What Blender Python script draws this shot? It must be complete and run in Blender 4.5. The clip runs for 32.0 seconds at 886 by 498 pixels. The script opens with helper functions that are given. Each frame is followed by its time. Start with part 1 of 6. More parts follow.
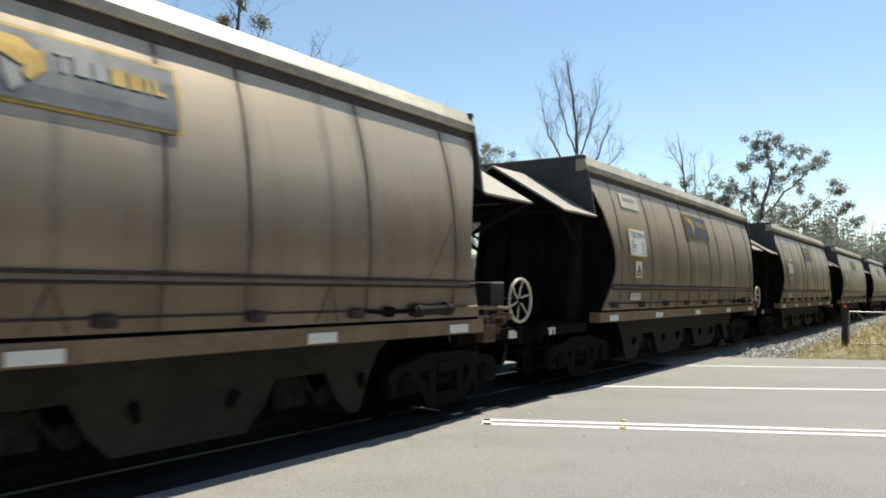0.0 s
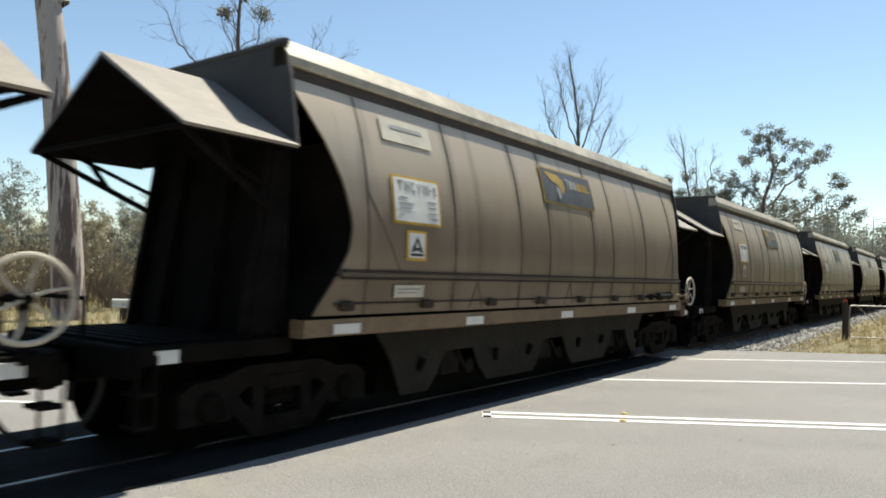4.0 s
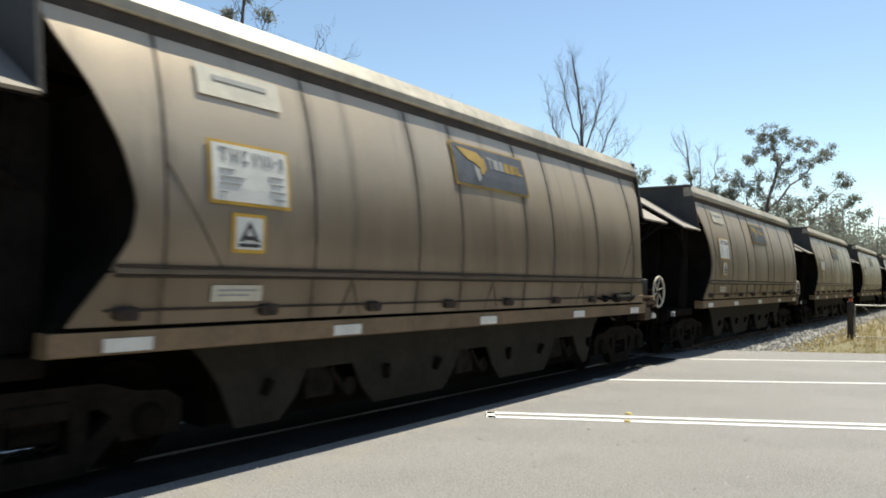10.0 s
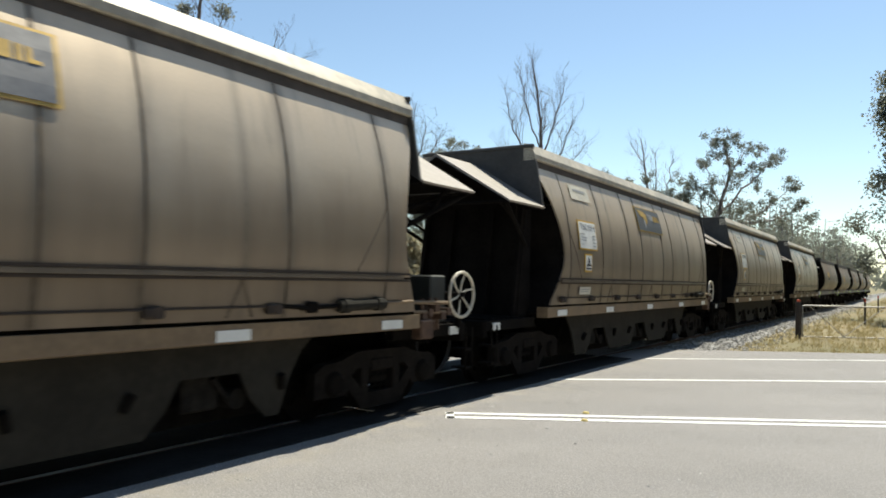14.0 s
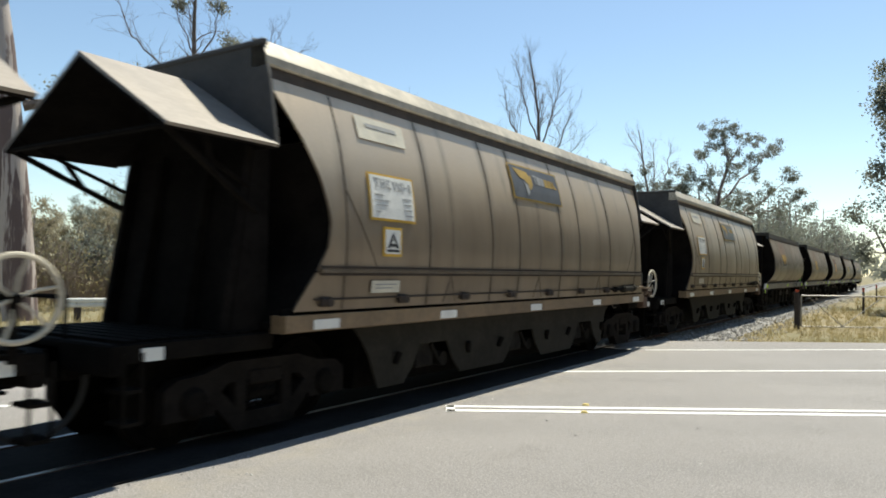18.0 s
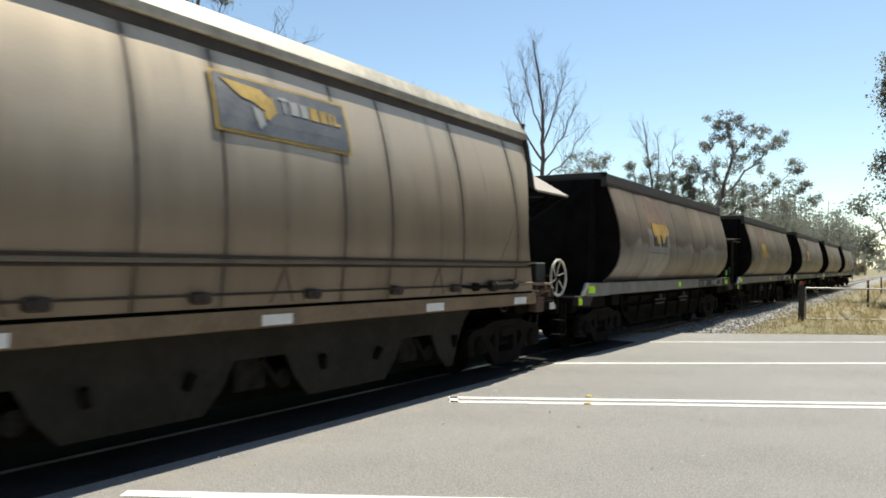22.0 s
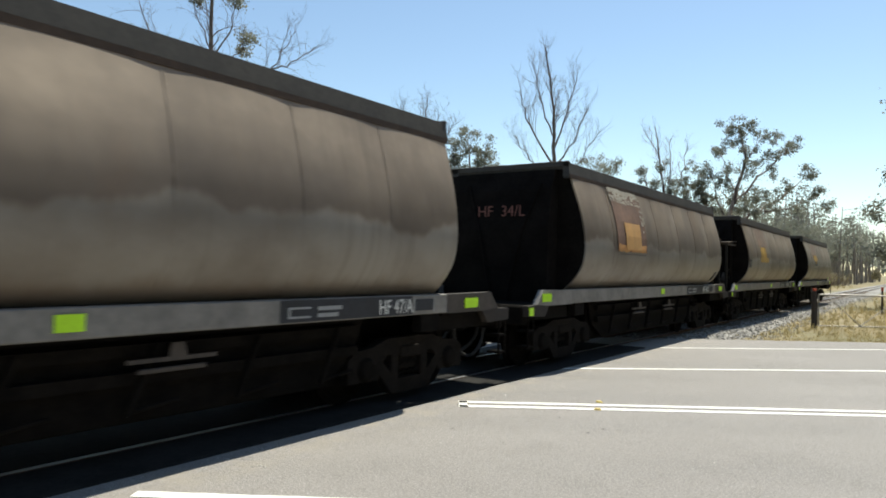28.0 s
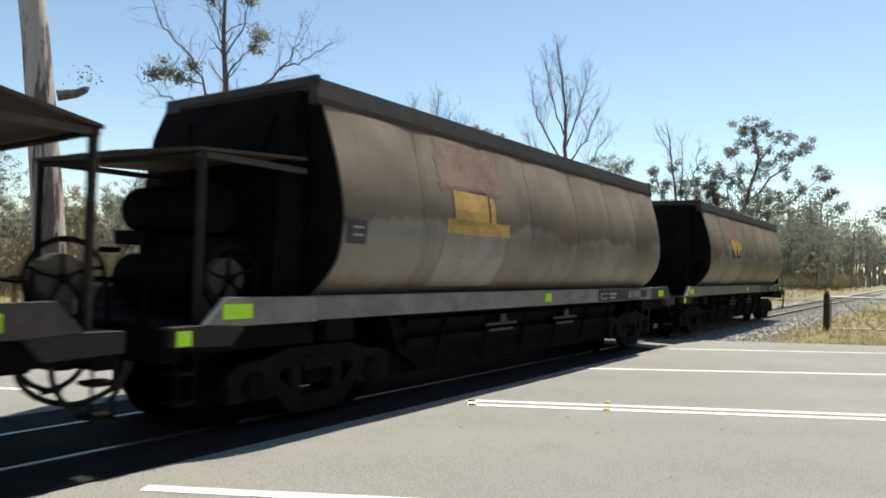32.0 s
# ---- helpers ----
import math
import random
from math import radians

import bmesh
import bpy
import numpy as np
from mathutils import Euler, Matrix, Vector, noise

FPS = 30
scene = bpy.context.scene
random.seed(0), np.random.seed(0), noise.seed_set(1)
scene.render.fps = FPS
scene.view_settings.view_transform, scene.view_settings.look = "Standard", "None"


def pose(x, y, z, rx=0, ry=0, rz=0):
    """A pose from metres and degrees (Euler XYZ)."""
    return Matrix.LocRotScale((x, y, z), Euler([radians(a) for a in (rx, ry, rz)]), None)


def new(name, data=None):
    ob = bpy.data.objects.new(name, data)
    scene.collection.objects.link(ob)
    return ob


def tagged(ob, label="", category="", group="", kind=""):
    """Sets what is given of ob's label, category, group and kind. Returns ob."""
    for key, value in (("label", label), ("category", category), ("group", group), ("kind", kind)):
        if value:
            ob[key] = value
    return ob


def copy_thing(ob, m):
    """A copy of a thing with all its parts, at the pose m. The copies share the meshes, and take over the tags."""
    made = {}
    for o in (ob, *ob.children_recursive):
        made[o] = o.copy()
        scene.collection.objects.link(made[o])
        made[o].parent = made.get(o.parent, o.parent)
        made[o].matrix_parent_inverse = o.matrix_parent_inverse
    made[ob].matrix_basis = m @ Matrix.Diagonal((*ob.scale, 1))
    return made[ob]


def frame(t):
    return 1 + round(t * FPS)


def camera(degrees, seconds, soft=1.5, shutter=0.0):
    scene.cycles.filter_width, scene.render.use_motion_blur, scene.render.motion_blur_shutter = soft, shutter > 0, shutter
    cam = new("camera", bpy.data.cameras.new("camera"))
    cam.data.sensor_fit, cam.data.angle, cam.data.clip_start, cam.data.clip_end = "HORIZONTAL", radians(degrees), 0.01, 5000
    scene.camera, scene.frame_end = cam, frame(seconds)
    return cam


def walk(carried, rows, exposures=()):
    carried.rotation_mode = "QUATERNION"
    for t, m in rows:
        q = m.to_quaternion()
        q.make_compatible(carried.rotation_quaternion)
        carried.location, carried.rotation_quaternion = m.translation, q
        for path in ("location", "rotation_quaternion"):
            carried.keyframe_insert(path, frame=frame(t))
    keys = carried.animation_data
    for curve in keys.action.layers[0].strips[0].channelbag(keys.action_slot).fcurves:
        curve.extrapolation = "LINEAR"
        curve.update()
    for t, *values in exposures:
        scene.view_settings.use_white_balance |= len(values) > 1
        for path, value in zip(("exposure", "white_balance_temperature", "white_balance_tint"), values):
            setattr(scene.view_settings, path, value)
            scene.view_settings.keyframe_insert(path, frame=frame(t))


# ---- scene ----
# camera: held by hand beside the road, it only turns
EYE = 1.696
cam = camera(64.45, 32.0, soft=1.8, shutter=0.32)
TURNS = [
    (0.0, 92.72, -1.23, 36.60),
    (0.5, 92.47, -1.00, 37.12),
    (1.0, 92.66, -1.23, 36.74),
    (1.5, 92.45, -1.44, 36.50),
    (2.0, 92.32, -1.41, 36.41),
    (2.5, 92.31, -1.65, 36.10),
    (3.0, 92.37, -1.54, 36.36),
    (3.5, 92.30, -1.54, 36.54),
    (4.0, 92.13, -1.40, 36.67),
    (4.5, 92.16, -1.10, 36.58),
    (6.5, 92.55, -1.16, 37.67),
    (7.0, 92.58, -1.22, 37.70),
    (7.5, 92.49, -1.29, 37.81),
    (8.0, 92.44, -1.14, 37.80),
    (8.5, 92.37, -1.16, 37.73),
    (9.0, 92.36, -1.28, 37.29),
    (9.5, 92.30, -1.10, 37.27),
    (10.0, 92.16, -1.26, 36.98),
    (10.5, 91.95, -1.33, 35.54),
    (11.0, 91.82, -1.13, 34.49),
    (11.5, 91.86, -1.22, 34.09),
    (12.0, 92.01, -1.19, 33.73),
    (12.5, 91.97, -1.33, 33.74),
    (13.0, 91.87, -1.51, 33.31),
    (13.5, 92.19, -1.44, 33.45),
    (15.5, 92.25, -1.33, 34.27),
    (16.0, 92.02, -1.17, 34.04),
    (16.5, 91.64, -0.93, 34.17),
    (17.0, 91.74, -1.32, 33.46),
    (17.5, 92.08, -1.14, 33.47),
    (18.0, 91.77, -0.79, 33.62),
    (18.5, 91.34, -0.77, 33.66),
    (19.0, 91.06, -0.88, 33.64),
    (19.5, 91.07, -1.00, 33.62),
    (20.0, 90.87, -1.39, 33.47),
    (20.5, 90.88, -1.13, 33.40),
    (21.0, 90.89, -1.22, 33.69),
    (21.5, 91.06, -1.21, 33.92),
    (22.0, 91.09, -0.87, 33.92),
    (22.5, 91.00, -0.81, 33.98),
    (23.0, 90.88, -0.69, 33.85),
    (23.5, 91.05, -0.65, 33.81),
    (24.0, 90.99, -0.63, 34.03),
    (24.5, 90.80, -0.59, 34.29),
    (25.0, 90.79, -0.69, 34.11),
    (25.5, 90.99, -0.88, 33.81),
    (26.0, 91.01, -1.15, 34.19),
    (26.5, 91.00, -1.02, 34.52),
    (28.5, 91.50, -1.47, 35.01),
    (29.0, 91.57, -1.61, 35.30),
    (29.5, 91.66, -1.58, 35.34),
    (30.0, 91.22, -1.71, 35.39),
    (30.5, 91.51, -1.63, 35.53),
    (31.0, 91.57, -1.68, 35.51),
    (31.5, 91.65, -1.88, 35.30),
    (32.0, 91.25, -1.82, 35.56),
]
walk(cam, [(t, pose(0, 0, EYE, rx, ry, rz)) for t, rx, ry, rz in TURNS], [(0, 0.5, 6720, 3), (32, 0.5, 6720, 3)])

# ---- light ----
SUN = Vector((-0.005, 0.55, 1.0)).normalized()
world = bpy.data.worlds.new("sky")
scene.world = world
world.use_nodes = True
wn = world.node_tree.nodes
sky = wn.new("ShaderNodeTexSky")
sky.sky_type = "NISHITA"
sky.sun_disc = False
sky.sun_elevation = math.asin(SUN.z)
sky.sun_rotation = math.atan2(SUN.x, SUN.y)
sky.altitude = 100
sky.air_density, sky.dust_density, sky.ozone_density = 1.0, 0.18, 0.6
wn["Background"].inputs["Strength"].default_value = 0.114
world.node_tree.links.new(sky.outputs["Color"], wn["Background"].inputs["Color"])
sun_lamp = bpy.data.lights.new("sun", "SUN")
sun_lamp.energy, sun_lamp.angle, sun_lamp.color = 5.0, radians(0.53), (1.0, 0.95, 0.87)
sun = new("sun", sun_lamp)
sun.matrix_world = SUN.to_track_quat("Z", "Y").to_matrix().to_4x4()

# ---- helpers for building ----


def part(name, bm, material, parent=None, label="", kind=""):
    """Link a bmesh, or a (verts, faces) pair, as one mesh object under a thing or a part."""
    me = bpy.data.meshes.new(name)
    if isinstance(bm, tuple):
        me.from_pydata(bm[0], [], bm[1])
    else:
        bmesh.ops.recalc_face_normals(bm, faces=bm.faces)
        bm.to_mesh(me)
        bm.free()
    for m in material if isinstance(material, (list, tuple)) else [material]:
        me.materials.append(m)
    ob = new(name, me)
    ob.parent = parent
    return tagged(ob, label=label, kind=kind)


def thing(name, label, category, group="", kind="", m=None):
    ob = new(name)
    ob.empty_display_size = 0.1
    if m is not None:
        ob.matrix_basis = m
    return tagged(ob, label, category, group, kind)


def smooth(ob, angle=40):
    me = ob.data
    me.shade_smooth()
    me.set_sharp_from_angle(angle=radians(angle))
    return ob


def box(bm, x0, x1, y0, y1, z0, z1, bevel=0.0):
    made = bmesh.ops.create_cube(bm, size=1.0)["verts"]
    for v in made:
        v.co = Vector(((x0 + x1) / 2 + v.co.x * (x1 - x0), (y0 + y1) / 2 + v.co.y * (y1 - y0), (z0 + z1) / 2 + v.co.z * (z1 - z0)))
    if bevel:
        edges = {e for v in made for e in v.link_edges}
        bmesh.ops.bevel(bm, geom=list(edges), offset=bevel, segments=1, affect="EDGES")
    return made


def tube(bm, points, r, n=8, cap=True):
    """A round bar through points; r may be one radius or one for each point."""
    points = [Vector(p) for p in points]
    rs = r if isinstance(r, (list, tuple)) else [r] * len(points)
    rings = []
    side = None
    for i, p in enumerate(points):
        d = (points[min(i + 1, len(points) - 1)] - points[max(i - 1, 0)]).normalized()
        if side is None:
            side = d.orthogonal().normalized()
        side = (side - d * side.dot(d)).normalized()
        up = d.cross(side)
        rings.append([bm.verts.new(p + (side * math.cos(2 * math.pi * k / n) + up * math.sin(2 * math.pi * k / n)) * rs[i]) for k in range(n)])
    for a, b in zip(rings, rings[1:]):
        for k in range(n):
            bm.faces.new((a[k], a[(k + 1) % n], b[(k + 1) % n], b[k]))
    if cap:
        bm.faces.new(rings[0][::-1])
        bm.faces.new(rings[-1])


def prism(bm, outline, axis, a, b):
    """Extrude an outline of (p, q) between a and b along an axis: x (p=y, q=z), y (p=x, q=z) or z (p=x, q=y)."""
    put = {"x": lambda p, q, s: (s, p, q), "y": lambda p, q, s: (p, s, q), "z": lambda p, q, s: (p, q, s)}[axis]
    one = [bm.verts.new(put(p, q, a)) for p, q in outline]
    two = [bm.verts.new(put(p, q, b)) for p, q in outline]
    n = len(outline)
    for k in range(n):
        bm.faces.new((one[k], one[(k + 1) % n], two[(k + 1) % n], two[k]))
    bm.faces.new(one[::-1])
    bm.faces.new(two)


def turned(bm, profile, centre, n=24):
    """A body turned round an axis along x: profile of (x, radius)."""
    cx, cy, cz = centre
    rings = [[bm.verts.new((cx + x, cy + r * math.cos(2 * math.pi * k / n), cz + r * math.sin(2 * math.pi * k / n))) for k in range(n)] for x, r in profile]
    for a, b in zip(rings, rings[1:]):
        for k in range(n):
            bm.faces.new((a[k], a[(k + 1) % n], b[(k + 1) % n], b[k]))
    bm.faces.new(rings[0])
    bm.faces.new(rings[-1])


def ramp(table, x):
    xs, ys = zip(*table)
    return float(np.interp(x, xs, ys))


# ---- materials ----


class Shader:
    """A node material with one principled shader, and short ways to wire it."""

    def __init__(self, name, rough=0.7, metal=0.0, spec=0.5):
        self.mat = bpy.data.materials.new(name)
        self.mat.use_nodes = True
        self.tree = self.mat.node_tree
        self.bsdf = self.tree.nodes["Principled BSDF"]
        self.bsdf.inputs["Roughness"].default_value = rough
        self.bsdf.inputs["Metallic"].default_value = metal
        self.bsdf.inputs["Specular IOR Level"].default_value = spec
        self.space = self.tree.nodes.new("ShaderNodeTexCoord").outputs["Object"]
        self.info = self.tree.nodes.new("ShaderNodeObjectInfo")

    def link(self, a, b):
        self.tree.links.new(a, b)

    def noise(self, scale, detail=4.0, stretch=(1, 1, 1), rough=0.55, offset=None):
        mp = self.tree.nodes.new("ShaderNodeMapping")
        mp.inputs["Scale"].default_value = stretch
        self.link(self.space, mp.inputs["Vector"])
        if offset is not None:
            self.link(offset, mp.inputs["Location"])
        nt = self.tree.nodes.new("ShaderNodeTexNoise")
        nt.inputs["Scale"].default_value, nt.inputs["Detail"].default_value, nt.inputs["Roughness"].default_value = scale, detail, rough
        self.link(mp.outputs["Vector"], nt.inputs["Vector"])
        return nt.outputs["Fac"]

    def step(self, value, lo, hi):
        mr = self.tree.nodes.new("ShaderNodeMapRange")
        mr.interpolation_type = "SMOOTHSTEP"
        mr.inputs["From Min"].default_value, mr.inputs["From Max"].default_value = lo, hi
        self.link(value, mr.inputs["Value"])
        return mr.outputs["Result"]

    def axis(self, i):
        sp = self.tree.nodes.new("ShaderNodeSeparateXYZ")
        self.link(self.space, sp.inputs["Vector"])
        return sp.outputs[i]

    def calc(self, op, a, b):
        m = self.tree.nodes.new("ShaderNodeMath")
        m.operation = op
        for i, v in enumerate((a, b)):
            if isinstance(v, (int, float)):
                m.inputs[i].default_value = v
            else:
                self.link(v, m.inputs[i])
        return m.outputs[0]

    def mix(self, fac, a, b):
        mx = self.tree.nodes.new("ShaderNodeMix")
        mx.data_type = "RGBA"
        for key, v in ((0, fac), (6, a), (7, b)):
            if isinstance(v, (int, float)):
                mx.inputs[key].default_value = v
            elif isinstance(v, tuple):
                mx.inputs[key].default_value = (*v, 1.0)
            else:
                self.link(v, mx.inputs[key])
        return mx.outputs[2]

    def colour(self, c):
        if isinstance(c, tuple):
            self.bsdf.inputs["Base Color"].default_value = (*c, 1.0)
        else:
            self.link(c, self.bsdf.inputs["Base Color"])
        return self

    def rough(self, value, lo, hi):
        mr = self.tree.nodes.new("ShaderNodeMapRange")
        mr.inputs["To Min"].default_value, mr.inputs["To Max"].default_value = lo, hi
        self.link(value, mr.inputs["Value"])
        self.link(mr.outputs["Result"], self.bsdf.inputs["Roughness"])

    def bump(self, height, strength=0.3, distance=0.02):
        b = self.tree.nodes.new("ShaderNodeBump")
        b.inputs["Strength"].default_value, b.inputs["Distance"].default_value = strength, distance
        self.link(height, b.inputs["Height"])
        self.link(b.outputs["Normal"], self.bsdf.inputs["Normal"])


def plain(name, c, rough=0.7, metal=0.0, vary=0.25, scale=6.0, bump=0.15, spec=0.5):
    """Paint, steel or timber with blotches at two scales and a fine relief."""
    s = Shader(name, rough, metal, spec)
    n1, n2 = s.noise(scale), s.noise(scale * 7, 3)
    dark = tuple(v * (1 - vary) for v in c)
    light = tuple(min(v * (1 + vary), 0.95) for v in c)
    s.colour(s.mix(s.step(s.calc("ADD", s.calc("MULTIPLY", n1, 0.65), s.calc("MULTIPLY", n2, 0.35)), 0.3, 0.7), dark, light))
    s.rough(n1, max(rough - 0.12, 0.05), min(rough + 0.12, 1.0))
    if bump:
        s.bump(n2, bump, 0.01)
    return s.mat


def random_shift(s, spread=40.0):
    c = s.tree.nodes.new("ShaderNodeCombineXYZ")
    v = s.calc("MULTIPLY", s.info.outputs["Random"], spread)
    for i in range(3):
        s.link(v, c.inputs[i])
    return c.outputs[0]


def near_any(s, value, places, reach):
    """One beside any of the places along an axis, falling to nothing at a distance of reach."""
    best = None
    for p in places:
        d = s.calc("ABSOLUTE", s.calc("SUBTRACT", value, p), 0.0)
        best = d if best is None else s.calc("MINIMUM", best, d)
    return s.calc("SUBTRACT", 1.0, s.step(best, 0.0, reach))


NEW_SEAMS = (0.9, 2.45, 4.02, 4.86, 6.40, 7.20, 8.73, 10.25)
FAINT_SEAMS = (2.97, 5.57, 8.19)


def make_aluminium(name, k=1.0):
    """Dusty bare aluminium with a sunlit top painted in; k below one is dirtier metal."""
    s = Shader(name, 0.5, 0.42)
    off = random_shift(s)
    streak = s.noise(1.2, 4, (0.2, 1.5, 0.3), offset=off)
    cloud = s.noise(0.7, 5, (1, 0.45, 1.2), offset=off)
    fine = s.noise(38, 3)
    dust = s.step(s.calc("ADD", s.calc("MULTIPLY", streak, 0.6), s.calc("MULTIPLY", cloud, 0.4)), 0.35, 0.68)
    c = s.mix(dust, (0.335 * k, 0.258 * k, 0.178 * k), (0.235 * k, 0.175 * k, 0.117 * k))
    # paler with height: grazing sunlight put into the colour, with a cloudy edge
    sunlit_top = s.step(s.calc("ADD", s.axis(2), s.calc("MULTIPLY", s.calc("SUBTRACT", cloud, 0.5), 0.9)), 2.25, 3.15)
    c = s.mix(s.calc("MULTIPLY", sunlit_top, 0.9), c, (0.68, 0.54, 0.38))
    grime = s.step(s.noise(3.0, 6, (0.3, 1.6, 0.25), offset=off), 0.56, 0.8)
    c = s.mix(s.calc("MULTIPLY", grime, 0.4), c, (0.15 * k, 0.12 * k, 0.085 * k))
    y = s.calc("ADD", s.axis(1), s.calc("MULTIPLY", s.calc("SUBTRACT", s.noise(1.4, 3, (1, 1, 1)), 0.5), 0.09))
    soot = s.calc("MULTIPLY", near_any(s, y, NEW_SEAMS, 0.17), s.step(s.noise(1.9, 4, (1, 0.8, 0.7)), 0.3, 0.62))
    c = s.mix(s.calc("MULTIPLY", soot, 0.5), c, (0.11 * k, 0.092 * k, 0.07 * k))
    c = s.mix(s.calc("MULTIPLY", near_any(s, y, FAINT_SEAMS, 0.11), 0.3), c, (0.11 * k, 0.092 * k, 0.07 * k))
    s.colour(s.mix(s.calc("MULTIPLY", fine, 0.25), c, (0.22 * k, 0.18 * k, 0.13 * k)))
    s.rough(dust, 0.33, 0.42)
    s.bump(s.noise(0.8, 2), 0.10, 0.03)
    return s.mat


def make_old_paint(name, shift):
    """Brown road dust over grey paint, washed clean below an uneven edge, with shading painted above it; shift sets one
    wagon's stains apart.
    """
    s = Shader(name, 0.55, 0.16, 0.5)
    c3 = s.tree.nodes.new("ShaderNodeCombineXYZ")
    c3.inputs[1].default_value = shift
    off = c3.outputs[0]
    z = s.axis(2)
    wave = s.calc("MULTIPLY", s.calc("SUBTRACT", s.noise(0.75, 3, (0, 1, 0), offset=off), 0.5), -0.85)
    frill = s.calc("MULTIPLY", s.calc("SUBTRACT", s.noise(5.0, 4, (0, 1, 0.35), offset=off), 0.5), -0.16)
    edge = s.calc("ADD", s.calc("ADD", z, wave), frill)
    upper = s.step(edge, 2.12, 2.22)
    # dark rim above the edge, faded upward so the colour carries the side's shading
    rim = s.calc("MULTIPLY", upper, s.calc("SUBTRACT", 1.0, s.step(edge, 2.2, 3.1)))
    streak = s.noise(1.2, 4, (0.3, 2.4, 0.14), offset=off)
    cloud = s.noise(0.9, 5, (1, 0.8, 1), offset=off)
    low = s.mix(s.step(cloud, 0.35, 0.66), (0.25, 0.223, 0.185), (0.17, 0.142, 0.11))
    high = s.mix(s.step(cloud, 0.35, 0.66), (0.30, 0.23, 0.16), (0.185, 0.138, 0.094))
    c = s.mix(upper, low, high)
    c = s.mix(s.calc("MULTIPLY", rim, 0.7), c, (0.075, 0.057, 0.043))
    c = s.mix(s.calc("MULTIPLY", s.step(streak, 0.5, 0.72), 0.4), c, (0.12, 0.088, 0.06))
    foot = s.step(s.calc("ADD", z, s.calc("MULTIPLY", s.noise(2.2, 5, (0, 1, 0.6), offset=off), 0.55)), 1.86, 1.7)
    c = s.mix(s.calc("MULTIPLY", foot, 0.45), c, (0.14, 0.09, 0.048))
    rust = s.step(s.noise(0.7, 6, (0.4, 1.2, 0.5), offset=off), 0.6, 0.75)
    c = s.mix(s.calc("MULTIPLY", rust, 0.35), c, (0.17, 0.095, 0.05))
    s.colour(c)
    s.rough(streak, 0.44, 0.58)
    s.bump(s.noise(1.0, 3, (1, 1, 0.6), offset=off), 0.5, 0.05)
    return s.mat


def make_asphalt():
    s = Shader("worn_asphalt", 0.86)
    big, mid, fine = s.noise(0.16, 4, (1, 1, 1)), s.noise(1.4, 5), s.noise(50, 4, rough=0.8)
    c = s.mix(s.step(big, 0.35, 0.65), (0.238, 0.22, 0.205), (0.288, 0.267, 0.25))
    across = s.calc("ADD", s.calc("MULTIPLY", s.axis(0), -0.6), s.calc("MULTIPLY", s.axis(1), 0.8))
    lane = s.calc("ABSOLUTE", s.calc("SINE", s.calc("MULTIPLY", across, 1.85), 0.0), 0.0)
    c = s.mix(s.calc("MULTIPLY", s.step(s.calc("MULTIPLY", lane, s.noise(0.3, 4)), 0.25, 0.6), 0.3), c, (0.175, 0.168, 0.162))
    c = s.mix(s.calc("MULTIPLY", s.step(mid, 0.5, 0.75), 0.3), c, (0.17, 0.16, 0.147))
    c = s.mix(s.calc("MULTIPLY", s.step(s.noise(11, 4, rough=0.7), 0.5, 0.7), 0.32), c, (0.16, 0.15, 0.138))
    c = s.mix(s.calc("MULTIPLY", s.step(fine, 0.44, 0.62), 0.62), c, (0.12, 0.112, 0.103))
    c = s.mix(s.calc("MULTIPLY", s.step(s.noise(60, 2), 0.55, 0.66), 0.6), c, (0.46, 0.43, 0.40))
    spill = s.calc("SUBTRACT", 1.0, s.step(s.calc("ABSOLUTE", s.calc("ADD", s.axis(0), 5.0), 0.0), 0.1, 0.9))
    spill = s.calc("MULTIPLY", spill, s.step(s.noise(2.5, 6), 0.42, 0.66))
    c = s.mix(s.calc("MULTIPLY", spill, 0.45), c, (0.31, 0.275, 0.22))
    s.colour(c)
    s.bump(fine, 0.75, 0.012)
    return s.mat


def make_ground():
    s = Shader("dry_grass_ground", 0.95)
    big, mid, fine = s.noise(0.08, 4), s.noise(0.9, 5), s.noise(14, 4)
    c = s.mix(s.step(big, 0.4, 0.62), (0.27, 0.215, 0.115), (0.17, 0.155, 0.075))
    c = s.mix(s.calc("MULTIPLY", s.step(mid, 0.5, 0.7), 0.6), c, (0.30, 0.255, 0.165))
    s.colour(s.mix(s.calc("MULTIPLY", s.step(fine, 0.45, 0.7), 0.6), c, (0.10, 0.085, 0.05)))
    s.bump(fine, 0.8, 0.05)
    return s.mat


def make_gravel(name, a, b):
    s = Shader(name, 0.92)
    fine = s.noise(24, 3)
    c = s.mix(s.step(s.noise(0.7, 4), 0.35, 0.65), a, b)
    s.colour(s.mix(s.calc("MULTIPLY", s.step(fine, 0.42, 0.6), 0.7), c, tuple(v * 0.45 for v in a)))
    s.bump(fine, 0.9, 0.04)
    return s.mat


def make_stone():
    s = Shader("ballast_stone", 0.9)
    g = s.tree.nodes.new("ShaderNodeNewGeometry")
    s.colour(s.mix(g.outputs["Random Per Island"], (0.17, 0.16, 0.15), (0.46, 0.44, 0.40)))
    s.bump(s.noise(30, 3), 0.3, 0.01)
    return s.mat


